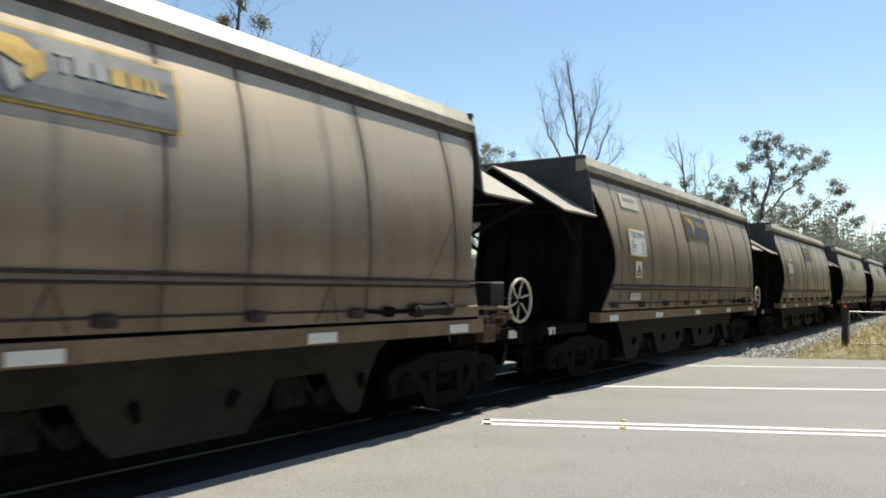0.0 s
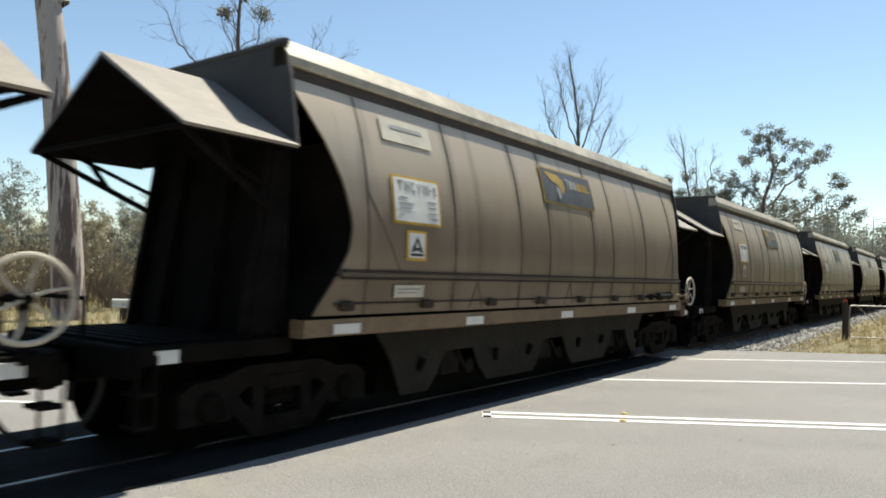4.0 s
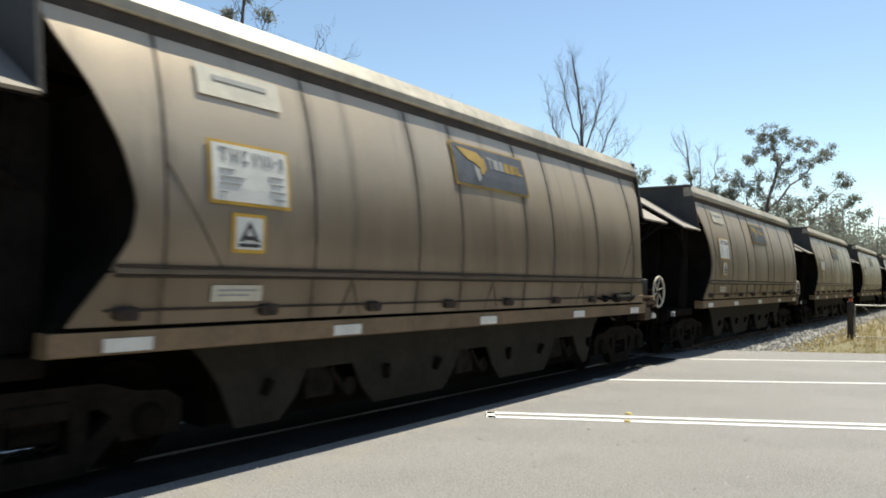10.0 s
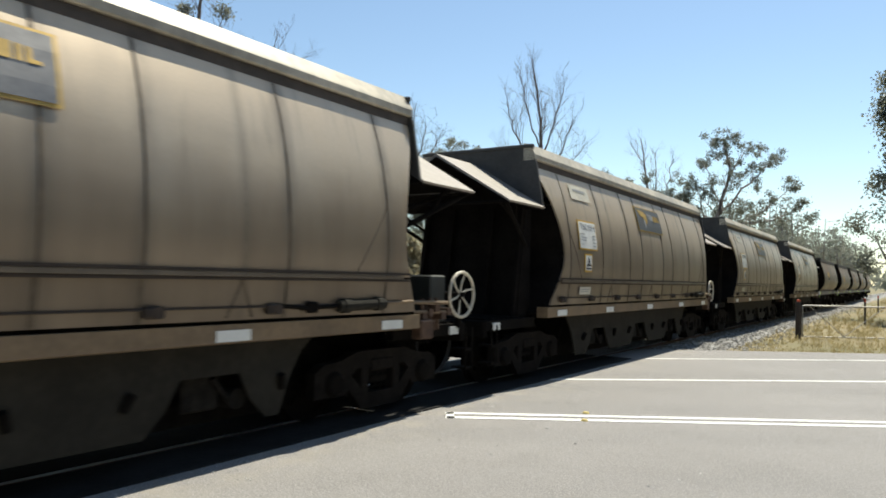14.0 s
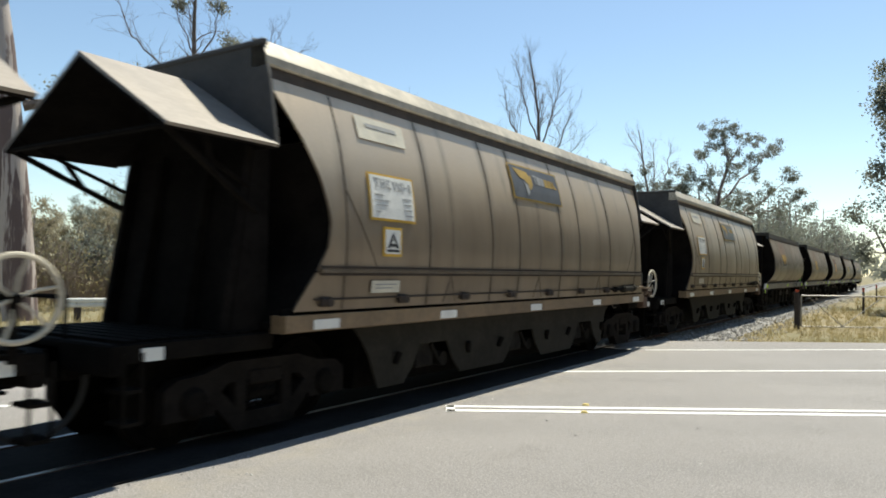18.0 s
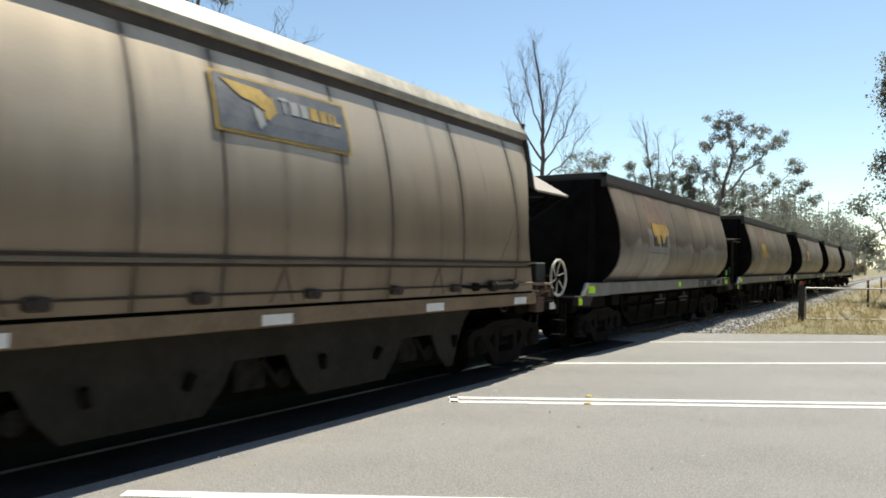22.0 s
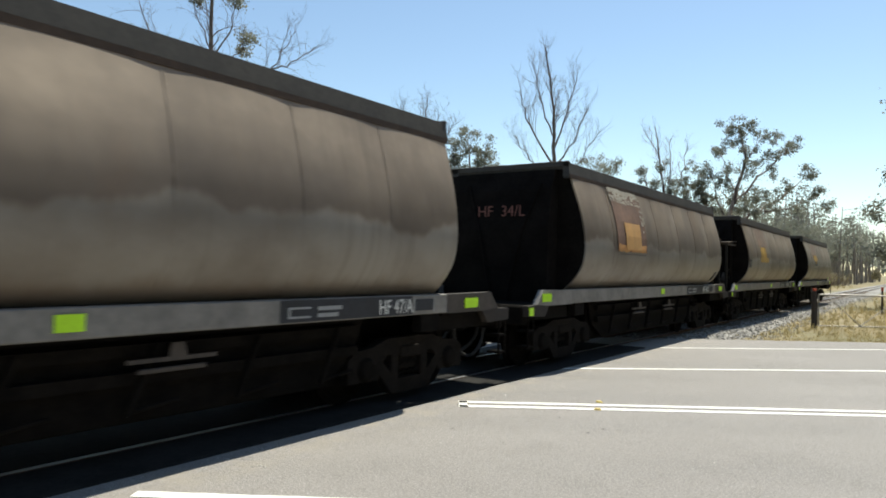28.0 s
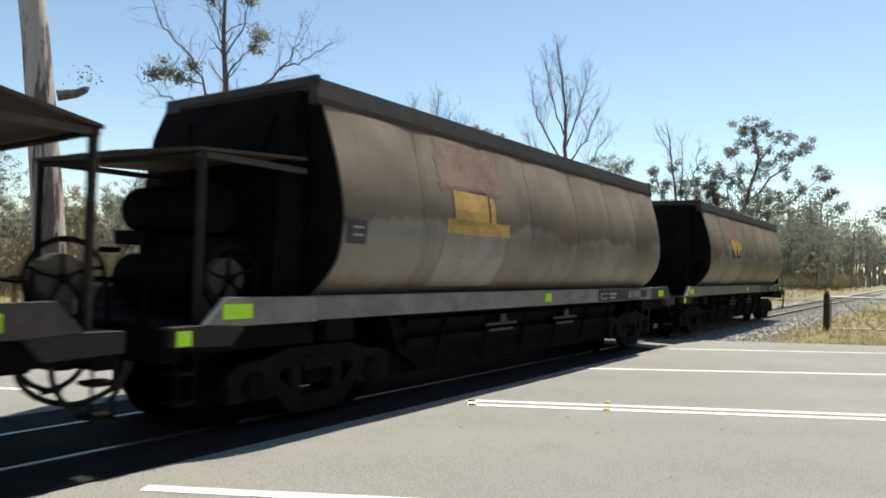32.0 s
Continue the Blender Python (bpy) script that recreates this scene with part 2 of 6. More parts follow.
def make_bark():
    s = Shader("eucalypt_bark", 0.9)
    sheet = s.noise(1.5, 5, (1.8, 1.8, 0.17), rough=0.6)
    patch = s.noise(2.6, 6, (1, 1, 0.3), rough=0.65)
    c = s.mix(s.step(sheet, 0.50, 0.55), (0.47, 0.41, 0.37), (0.125, 0.088, 0.082))
    c = s.mix(s.calc("MULTIPLY", s.step(patch, 0.56, 0.62), 0.8), c, (0.20, 0.15, 0.135))
    s.colour(s.mix(s.calc("MULTIPLY", s.noise(18, 3, (1, 1, 0.2)), 0.35), c, (0.17, 0.13, 0.115)))
    s.bump(s.calc("ADD", sheet, s.calc("MULTIPLY", s.noise(14, 4, (1, 1, 0.2)), 0.3)), 0.9, 0.06)
    return s.mat


def make_leaf(name, a, b):
    s = Shader(name, 0.55, 0.0, 0.4)
    g = s.tree.nodes.new("ShaderNodeNewGeometry")
    s.colour(s.mix(g.outputs["Random Per Island"], a, b))
    tr = s.tree.nodes.new("ShaderNodeBsdfTranslucent")
    tr.inputs["Color"].default_value = (*[min(v * 1.4, 1) for v in b], 1)
    ms = s.tree.nodes.new("ShaderNodeMixShader")
    ms.inputs[0].default_value = 0.42
    out = s.tree.nodes["Material Output"]
    s.link(s.bsdf.outputs[0], ms.inputs[1])
    s.link(tr.outputs[0], ms.inputs[2])
    s.link(ms.outputs[0], out.inputs["Surface"])
    return s.mat


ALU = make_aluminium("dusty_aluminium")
ALU_LOW = make_aluminium("grimy_lower_aluminium", 0.62)
ASPHALT = make_asphalt()
GROUND = make_ground()
BALLAST_BED = make_gravel("ballast_bed", (0.27, 0.255, 0.235), (0.36, 0.345, 0.32))
STONE = make_stone()
BARK = make_bark()
TWIG = plain("grey_twig", (0.25, 0.205, 0.17), 0.9, 0, 0.3, 3)
LEAF = make_leaf("grey_green_leaf", (0.088, 0.096, 0.076), (0.19, 0.198, 0.158))
LEAF_OLIVE = make_leaf("olive_leaf", (0.19, 0.17, 0.11), (0.33, 0.295, 0.2))
GRASS = make_leaf("dry_grass_blade", (0.20, 0.165, 0.07), (0.34, 0.28, 0.14))
# grimy steels, blacker still so their colour carries the shade below the wagons
BLACK = plain("shade_black_steel", (0.008, 0.007, 0.006), 0.92, 0.0, 0.5, 5, 0.15, 0.05)
FRAMESTEEL = plain("shade_dark_bogie_frame", (0.0125, 0.0103, 0.0086), 0.9, 0.0, 0.5, 4, 0.2, 0.08)
UNDER = plain("shaded_brake_dust_steel", (0.008, 0.0066, 0.0053), 0.92, 0.0, 0.5, 4, 0.2, 0.07)
SKIRT = plain("dark_chute_plate", (0.026, 0.0235, 0.0185), 0.85, 0.0, 0.3, 2.0, 0.15, 0.12)
SILL = plain("tan_dusty_sill", (0.19, 0.13, 0.073), 0.65, 0.1, 0.25, 2.5)
CAP = plain("pale_roof_edge", (0.44, 0.39, 0.305), 0.55, 0.15, 0.3, 1.3)
CAP_DARK = plain("dark_roof_edge", (0.040, 0.036, 0.031), 0.8, 0.0, 0.35, 3)
HOOD = plain("pale_canopy_sheet", (0.27, 0.232, 0.192), 0.65, 0.1, 0.2, 3)
# near black: the shade on wagon ends and under canopies is in this colour
END = plain("shade_black_end_sheet", (0.0095, 0.008, 0.007), 0.95, 0.0, 0.45, 2.5, 0.15, 0.04)
WHITE = plain("faded_white_paint", (0.70, 0.69, 0.64), 0.6, 0, 0.1, 5, 0.05)
WHEEL_WHITE = plain("cream_wheel_paint", (0.56, 0.50, 0.39), 0.55, 0, 0.2, 8)
YELLOW = plain("yellow_paint", (0.60, 0.36, 0.045), 0.55, 0, 0.15, 5, 0.05)
ORANGE = plain("faded_orange_paint", (0.48, 0.235, 0.075), 0.6, 0, 0.2, 3, 0.05)
SLATE = plain("slate_blue_paint", (0.17, 0.165, 0.16), 0.45, 0.7, 0.2, 4, 0.05)
YELLOW_FADED = plain("dusty_yellow_paint", (0.46, 0.30, 0.075), 0.5, 0.3, 0.25, 3, 0.05)
GREYBAR = plain("grey_marking_paint", (0.30, 0.30, 0.29), 0.6, 0, 0.1, 6, 0)
DARKBAR = plain("dark_marking_paint", (0.045, 0.043, 0.042), 0.6, 0, 0.1, 6, 0)
PANEL = plain("cream_notice_panel", (0.56, 0.52, 0.42), 0.55, 0, 0.12, 5, 0.05)
LIME = plain("lime_reflector", (0.50, 0.85, 0.02), 0.45, 0, 0.08, 8, 0)
RAILSTEEL = plain("polished_rail_head", (0.34, 0.35, 0.37), 0.4, 1.0, 0.12, 4, 0)
RUSTRAIL = plain("rusty_rail_web", (0.13, 0.075, 0.045), 0.85, 0.2, 0.3, 8)
TIMBER = plain("weathered_timber", (0.20, 0.165, 0.13), 0.9, 0, 0.3, 6)
POSTDARK = plain("dark_timber_post", (0.045, 0.035, 0.03), 0.9, 0, 0.4, 8)
GALV = plain("galvanised_pipe", (0.34, 0.32, 0.29), 0.5, 0.6, 0.2, 8)
LINE = plain("worn_road_line", (0.78, 0.77, 0.72), 0.8, 0, 0.12, 3.5, 0.1)
CABINET = plain("grey_green_cabinet", (0.036, 0.038, 0.032), 0.6, 0.1, 0.3, 5)
RUBBER = plain("black_rubber_hose", (0.02, 0.019, 0.018), 0.6, 0, 0.2, 8)
RED = plain("faded_red_paint", (0.45, 0.07, 0.03), 0.6, 0, 0.2, 6)
STUD = plain("pale_yellow_stud", (0.60, 0.46, 0.16), 0.6, 0, 0.15, 8, 0)
# colour stands for the deep shade under the train
TRACK_SHADE = plain("shade_dark_strip", (0.022, 0.021, 0.02), 0.9, 0, 0.4, 3.0, 0.15, 0.1)
BARK_DARK = plain("dark_grey_bark", (0.14, 0.112, 0.096), 0.9, 0, 0.4, 5, 0.5)
PALE_BARK = plain("pale_grey_bark", (0.25, 0.215, 0.185), 0.9, 0, 0.35, 1.5, 0.4)
SCRUB = make_leaf("brown_scrub_leaf", (0.13, 0.11, 0.055), (0.27, 0.235, 0.12))
DRY_TWIG = plain("dry_brown_twig", (0.22, 0.172, 0.132), 0.9, 0, 0.35, 2)
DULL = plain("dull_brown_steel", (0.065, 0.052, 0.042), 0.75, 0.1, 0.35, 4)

# ---- ground, road and track ----
TRACK_X = -6.4
GZ = -0.12
ALONG, ACROSS = Vector((0.8, 0.6, 0)), Vector((-0.6, 0.8, 0))


def on_road(a, n, z=0.0):
    return ALONG * a + ACROSS * n + Vector((0, 0, z))


def build_ground():
    bm = bmesh.new()
    rings = [0, 12, 30, 70, 150, 400, 1200, 4000]
    n = 48
    rows = []
    for i, r in enumerate(rings[1:]):
        row = []
        for k in range(n):
            a = 2 * math.pi * k / n
            x, y = r * math.cos(a), r * math.sin(a)
            row.append(bm.verts.new((x, y, GZ)))
        rows.append(row)
    bm.faces.new(rows[0])
    for a, b in zip(rows, rows[1:]):
        for k in range(n):
            bm.faces.new((a[k], a[(k + 1) % n], b[(k + 1) % n], b[k]))
    tagged(part("ground", bm, GROUND), "flat ground of dry yellow grass and earth", "ground", kind="structure")
    bm = bmesh.new()
    edge = [(-120, -6.0), (-40, -6.0), (0, -6.0), (120, -6.0), (120, 17.6), (60, 17.5), (20, 17.35), (8, 17.5), (0, 17.4), (-40, 17.5), (-120, 17.5)]
    prism(bm, [tuple(on_road(a, m).xy) for a, m in edge], "z", GZ - 0.1, 0.0)
    tagged(part("road", bm, ASPHALT), "sunlit grey worn asphalt road crossing the railway", "road", kind="structure")


def stripe(points, width):
    """A painted line through (x, y) points, a few millimetres thick, with worn edges."""
    bm = bmesh.new()
    rng = random.Random(len(points) * 7 + int(points[0][0] * 100))
    left, right = [], []
    for (ax, ay), (bx, by) in zip(points, points[1:]):
        a, b = Vector((ax, ay, 0)), Vector((bx, by, 0))
        d = (b - a).normalized()
        s = Vector((-d.y, d.x, 0))
        steps = max(int((b - a).length / 0.16), 1)
        for i in range(steps + 1):
            p = a + (b - a) * i / steps
            left.append(p + s * (width / 2 + rng.uniform(-0.006, 0.006)))
            right.append(p - s * (width / 2 + rng.uniform(-0.006, 0.006)))
    lv = [bm.verts.new((p.x, p.y, 0.005)) for p in left]
    rv = [bm.verts.new((p.x, p.y, 0.005)) for p in right]
    for i in range(len(lv) - 1):
        bm.faces.new((lv[i], rv[i], rv[i + 1], lv[i + 1]))
    ob = part("road_marking", bm, LINE)
    return tagged(ob, "worn white painted line on the asphalt", "road marking", "lines on the road", "structure")


def build_lines():
    c0, cd = Vector((-4.78, 7.29)), Vector((0.826, 0.563))
    cn = Vector((-0.563, 0.826))
    for off in (0.13, -0.13):
        a = c0 + cn * off
        stripe([tuple(a), tuple(a + cd * 40)], 0.115)
    stripe([tuple(c0 + cn * 0.18 + cd * 0.06), tuple(c0 - cn * 0.18 + cd * 0.06)], 0.1)
    stripe([(-5.35, 10.87), (-4.89, 11.26), (-0.83, 14.66), (25, 36.3)], 0.11)
    stripe([(-4.9, 15.5), (-1.07, 18.84), (20, 37.2)], 0.10)
    stripe([(-4.72, 2.95), (-3.3, 3.86), (20, 19.3)], 0.13)
    # across the track
    stripe([(-8.6, 8.1), (-60, -34)], 0.11)
    stripe([(-8.4, 12.4), (-60, -27)], 0.10)
    stripe([(-9.0, 4.2), (-60, -31.5)], 0.10)


def build_studs():
    for x, y in ((-3.47, 8.56), (-3.3, 8.1), (4.9, 14.3), (5.1, 13.9)):
        bm = bmesh.new()
        bmesh.ops.create_cone(bm, cap_ends=True, segments=10, radius1=0.048, radius2=0.032, depth=0.02, matrix=Matrix.Translation((x, y, 0.012)))
        tagged(part("road_stud", bm, STUD), "small yellow road stud on the asphalt", "road stud", "studs on the road")


build_ground()
build_lines()
build_studs()


def build_track():
    track = thing("railway_track", "narrow gauge railway track, shiny rail heads on pale ballast", "railway track", kind="structure")
    head = [(-0.035, 0.02), (0.035, 0.02), (0.036, -0.015), (0.01, -0.02), (0.01, -0.10), (0.06, -0.115), (0.06, -0.125), (-0.06, -0.125), (-0.06, -0.115), (-0.01, -0.10), (-0.01, -0.02), (-0.036, -0.015)]
    for s in (-0.55, 0.55):
        bm = bmesh.new()
        prism(bm, [(TRACK_X + s + p, q) for p, q in head], "y", -60, 400)
        rail = part("rail", bm, RUSTRAIL, track)
        bm = bmesh.new()
        box(bm, TRACK_X + s - 0.03, TRACK_X + s + 0.03, -60, 400, 0.0205, 0.024)
        part("rail_head", bm, RAILSTEEL, rail, "polished running surface")
    bm = bmesh.new()
    prof = [(-2.4, GZ - 0.05), (-1.5, -0.085), (1.5, -0.085), (3.1, GZ - 0.05)]
    prism(bm, [(TRACK_X + p, q) for p, q in prof], "y", 15.3, 400)
    part("ballast_bed", bm, BALLAST_BED, track, "pale grey ballast bed", "stuff")
    bm = bmesh.new()
    box(bm, -1.05, 1.05, -0.11, 0.11, -0.2, -0.06, 0.01)
    first = part("sleeper", bm, TIMBER, track, "weathered grey timber sleeper")
    first.location = (TRACK_X, 16.4, 0)
    for i in range(1, 110):
        ob = first.copy()
        scene.collection.objects.link(ob)
        ob.location = (TRACK_X, 16.4 + 0.66 * i, 0)
    # near-black strips between and beside the rails at the crossing, painting in the train's shade
    for a, b in ((-0.47, 0.47), (0.60, 1.28), (-1.28, -0.60)):
        bm = bmesh.new()
        box(bm, TRACK_X + a, TRACK_X + b, -40, 15.2, -0.06, 0.018)
        part("crossing_infill", bm, TRACK_SHADE, track, "near-black strip beside the rails, painted as the train's shade")
    # loose stones
    rng = np.random.default_rng(4)
    vs, fs = [], []
    base = np.array([(1, 0, 0), (0, 1, 0), (-1, 0, 0), (0, -1, 0), (0, 0, 1), (0, 0, -1)], float)
    tri = [(0, 1, 4), (1, 2, 4), (2, 3, 4), (3, 0, 4), (1, 0, 5), (2, 1, 5), (3, 2, 5), (0, 3, 5)]
    for i in range(9000):
        y = 15.6 + 62 * rng.random() ** 1.7
        x = TRACK_X + rng.triangular(-2.2, 1.0, 3.3)
        z = np.interp(x - TRACK_X, [-2.4, -1.5, 1.5, 3.1, 3.4], [GZ, -0.085, -0.085, GZ, GZ])
        s = rng.uniform(0.022, 0.05)
        p = base * rng.uniform(0.6, 1.3, (6, 3)) * s * np.array([1, 1, 0.75])
        a = rng.uniform(0, 6.28)
        m = np.array([[math.cos(a), -math.sin(a), 0], [math.sin(a), math.cos(a), 0], [0, 0, 1]])
        k = len(vs)
        vs.extend((p @ m.T + (x, y, z + s * 0.3)).tolist())
        fs.extend([tuple(k + j for j in t) for t in tri])
    part("ballast_stones", (vs, fs), STONE, track, "loose crushed stones", "stuff")


build_track()

# ---- wagons: x across (near side positive), y from the leading body end back, z up from the rail ----
NEW_HW = [(1.06, 1.37), (1.27, 1.385), (1.5, 1.41), (1.7, 1.43), (1.95, 1.443), (2.2, 1.438), (2.4, 1.42), (2.6, 1.393), (2.8, 1.357), (3.0, 1.312), (3.2, 1.257), (3.4, 1.19), (3.6, 1.115), (3.95, 1.1)]
NEW_IN = [(1.0, 0.08), (1.31, 0.22), (1.5, 0.36), (1.7, 0.50), (1.95, 0.64), (2.2, 0.67), (2.6, 0.56), (3.0, 0.36), (3.4, 0.10), (3.57, 0.02), (3.95, 0.0)]
NEW_L, NEW_PITCH = 11.0, 14.496
OLD_HW = [(1.3, 1.06), (1.4, 1.17), (1.5, 1.265), (1.65, 1.37), (1.8, 1.435), (1.95, 1.465), (2.1, 1.472), (2.4, 1.45), (2.7, 1.39), (2.95, 1.32), (3.2, 1.245), (3.32, 1.215), (3.6, 1.19)]
OLD_L, FAR = 9.83, 0.2


class Skin:
    """The curved side of a wagon body: maps (u along, z) to a point off its surface."""

    def __init__(self, hw, inset, length, rear=1.0, far=0.0):
        self.hw, self.inset, self.length, self.rear, self.far = hw, inset, length, rear, far

    def at(self, u, z, off=0.0, side=1):
        return Vector((side * (ramp(self.hw, z) + off + (self.far if side < 0 else 0)), u, z))

    def ends(self, z):
        i = ramp(self.inset, z)
        return i, self.length - i * self.rear

    def panel(self, u0, u1, z0, z1, side=1, off=0.0, nu=4, nz=10, pillow=0.0):
        """A sheet between u0 and u1, cut by the body's sloping ends, as a bmesh with a folded edge for thickness."""
        bm = bmesh.new()
        rows = []
        for j in range(nz + 1):
            z = z0 + (z1 - z0) * j / nz
            e0, e1 = self.ends(z)
            a, b = max(u0, e0), min(u1, e1)
            row = []
            for i in range(nu + 1):
                f = i / nu
                row.append(bm.verts.new(self.at(a + (b - a) * f, z, off + pillow * math.sin(math.pi * f) ** 0.7, side)))
            rows.append(row)
        for a, b in zip(rows, rows[1:]):
            for i in range(nu):
                bm.faces.new((a[i], a[i + 1], b[i + 1], b[i]))
        rim = [rows[0], rows[-1], [r[0] for r in rows], [r[-1] for r in rows]]
        for line in rim:
            back = [bm.verts.new(v.co - Vector((side * 0.03, 0, 0))) for v in line]
            for i in range(len(line) - 1):
                bm.faces.new((line[i], line[i + 1], back[i + 1], back[i]))
        return bm

    def patch(self, u0, u1, z0, z1, off, side=1, thick=0.004):
        """A thin plate that lies on the side."""
        bm = bmesh.new()
        n = max(int((z1 - z0) / 0.12), 1)
        top, low = [], []
        for j in range(n + 1):
            z = z0 + (z1 - z0) * j / n
            top.append([bm.verts.new(self.at(u, z, off, side)) for u in (u0, u1)])
            low.append([bm.verts.new(self.at(u, z, off - thick, side)) for u in (u0, u1)])
        for j in range(n):
            bm.faces.new((top[j][0], top[j][1], top[j + 1][1], top[j + 1][0]))
            for k in (0, 1):
                bm.faces.new((top[j][k], top[j + 1][k], low[j + 1][k], low[j][k]))
        for j in (0, n):
            bm.faces.new((top[j][0], top[j][1], low[j][1], low[j][0]))
        return bm

    def shape(self, outline, off, side=1, thick=0.004):
        bm = bmesh.new()
        a = [bm.verts.new(self.at(u, z, off, side)) for u, z in outline]
        b = [bm.verts.new(self.at(u, z, off - thick, side)) for u, z in outline]
        bm.faces.new(a)
        for i in range(len(a)):
            bm.faces.new((a[i], a[(i + 1) % len(a)], b[(i + 1) % len(a)], b[i]))
        return bm

    def rib(self, u, z0, z1, width, off, side=1, tilt=0.0):
        bm = bmesh.new()
        n = 12
        rows = []
        for j in range(n + 1):
            z = z0 + (z1 - z0) * j / n
            e0, e1 = self.ends(z)
            c = min(max(u + tilt * (z - z0), e0 + width), e1 - width)
            rows.append([bm.verts.new(self.at(c - width / 2, z, -0.004, side)), bm.verts.new(self.at(c - width / 5, z, off, side)), bm.verts.new(self.at(c + width / 5, z, off, side)), bm.verts.new(self.at(c + width / 2, z, -0.004, side))])
        for a, b in zip(rows, rows[1:]):
            for i in range(3):
                bm.faces.new((a[i], a[i + 1], b[i + 1], b[i]))
        return bm

    def end(self, z0, z1, rear, nz=12):
        """The sheet that closes the body at one end."""
        bm = bmesh.new()
        rows = []
        for j in range(nz + 1):
            z = z0 + (z1 - z0) * j / nz
            u = self.ends(z)[1 if rear else 0] + (-0.012 if rear else 0.012)
            h = ramp(self.hw, z) - 0.015
            rows.append([bm.verts.new((x, u, z)) for x in (-h - self.far, -h / 2, 0, h / 2, h)])
        for a, b in zip(rows, rows[1:]):
            for i in range(4):
                bm.faces.new((a[i], a[i + 1], b[i + 1], b[i]))
        return bm


def lettering(text, size, material, parent, m, label):
    """Letters in the built-in font as a thin mesh part."""
    cu = bpy.data.curves.new("letters", "FONT")
    cu.body, cu.size, cu.extrude = text, size, 0.002
    tmp = bpy.data.objects.new("letters", cu)
    scene.collection.objects.link(tmp)
    bpy.context.view_layer.update()
    me = bpy.data.meshes.new_from_object(tmp.evaluated_get(bpy.context.evaluated_depsgraph_get()))
    bpy.data.objects.remove(tmp)
    bpy.data.curves.remove(cu)
    me.transform(m)
    me.materials.clear()
    me.materials.append(material)
    ob = new("lettering", me)
    ob.parent = parent
    return tagged(ob, label=label)


WHEEL_R = 0.46


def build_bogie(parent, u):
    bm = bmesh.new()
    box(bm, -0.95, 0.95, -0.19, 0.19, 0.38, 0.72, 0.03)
    bogie = part("bogie", bm, UNDER, parent, "dark steel bogie with deep shade in its colour")
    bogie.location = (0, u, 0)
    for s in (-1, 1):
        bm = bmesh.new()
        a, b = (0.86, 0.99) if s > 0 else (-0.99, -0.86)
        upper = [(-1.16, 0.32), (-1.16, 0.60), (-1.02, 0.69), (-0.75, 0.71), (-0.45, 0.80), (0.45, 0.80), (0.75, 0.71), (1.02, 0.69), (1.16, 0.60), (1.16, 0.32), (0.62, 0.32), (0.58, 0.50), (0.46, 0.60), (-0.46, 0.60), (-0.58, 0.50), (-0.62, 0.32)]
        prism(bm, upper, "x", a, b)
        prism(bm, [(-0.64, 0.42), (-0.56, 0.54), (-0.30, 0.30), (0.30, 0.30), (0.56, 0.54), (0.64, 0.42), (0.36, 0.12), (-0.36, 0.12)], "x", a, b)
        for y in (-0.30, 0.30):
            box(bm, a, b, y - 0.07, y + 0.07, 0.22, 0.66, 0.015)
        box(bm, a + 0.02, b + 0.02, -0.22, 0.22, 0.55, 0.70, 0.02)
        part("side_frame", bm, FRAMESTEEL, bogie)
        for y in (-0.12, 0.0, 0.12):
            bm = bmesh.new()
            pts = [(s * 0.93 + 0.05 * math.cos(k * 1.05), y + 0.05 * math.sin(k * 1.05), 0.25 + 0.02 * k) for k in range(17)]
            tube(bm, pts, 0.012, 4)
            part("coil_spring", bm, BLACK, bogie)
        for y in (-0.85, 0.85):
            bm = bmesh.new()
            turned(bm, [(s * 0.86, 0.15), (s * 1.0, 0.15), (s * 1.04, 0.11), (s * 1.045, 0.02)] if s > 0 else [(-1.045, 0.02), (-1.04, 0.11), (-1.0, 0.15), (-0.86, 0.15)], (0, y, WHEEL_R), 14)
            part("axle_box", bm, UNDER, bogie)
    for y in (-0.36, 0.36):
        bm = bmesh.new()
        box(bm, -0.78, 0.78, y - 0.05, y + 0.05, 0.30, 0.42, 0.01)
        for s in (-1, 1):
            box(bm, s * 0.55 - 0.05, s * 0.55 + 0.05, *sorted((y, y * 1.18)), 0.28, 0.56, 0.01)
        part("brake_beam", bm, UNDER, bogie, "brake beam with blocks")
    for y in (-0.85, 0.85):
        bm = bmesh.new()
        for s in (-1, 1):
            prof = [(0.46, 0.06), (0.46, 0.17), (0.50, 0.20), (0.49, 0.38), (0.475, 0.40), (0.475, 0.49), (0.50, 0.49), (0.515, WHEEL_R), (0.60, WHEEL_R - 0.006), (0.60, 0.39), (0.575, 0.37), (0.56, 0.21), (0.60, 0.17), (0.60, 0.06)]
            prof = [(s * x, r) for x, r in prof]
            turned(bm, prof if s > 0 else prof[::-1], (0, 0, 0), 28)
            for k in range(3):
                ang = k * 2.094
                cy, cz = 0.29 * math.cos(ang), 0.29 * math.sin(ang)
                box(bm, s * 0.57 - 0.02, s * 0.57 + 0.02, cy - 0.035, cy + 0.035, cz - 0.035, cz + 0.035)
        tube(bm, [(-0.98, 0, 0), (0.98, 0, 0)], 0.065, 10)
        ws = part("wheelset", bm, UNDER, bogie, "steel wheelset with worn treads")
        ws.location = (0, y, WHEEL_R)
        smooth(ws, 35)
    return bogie


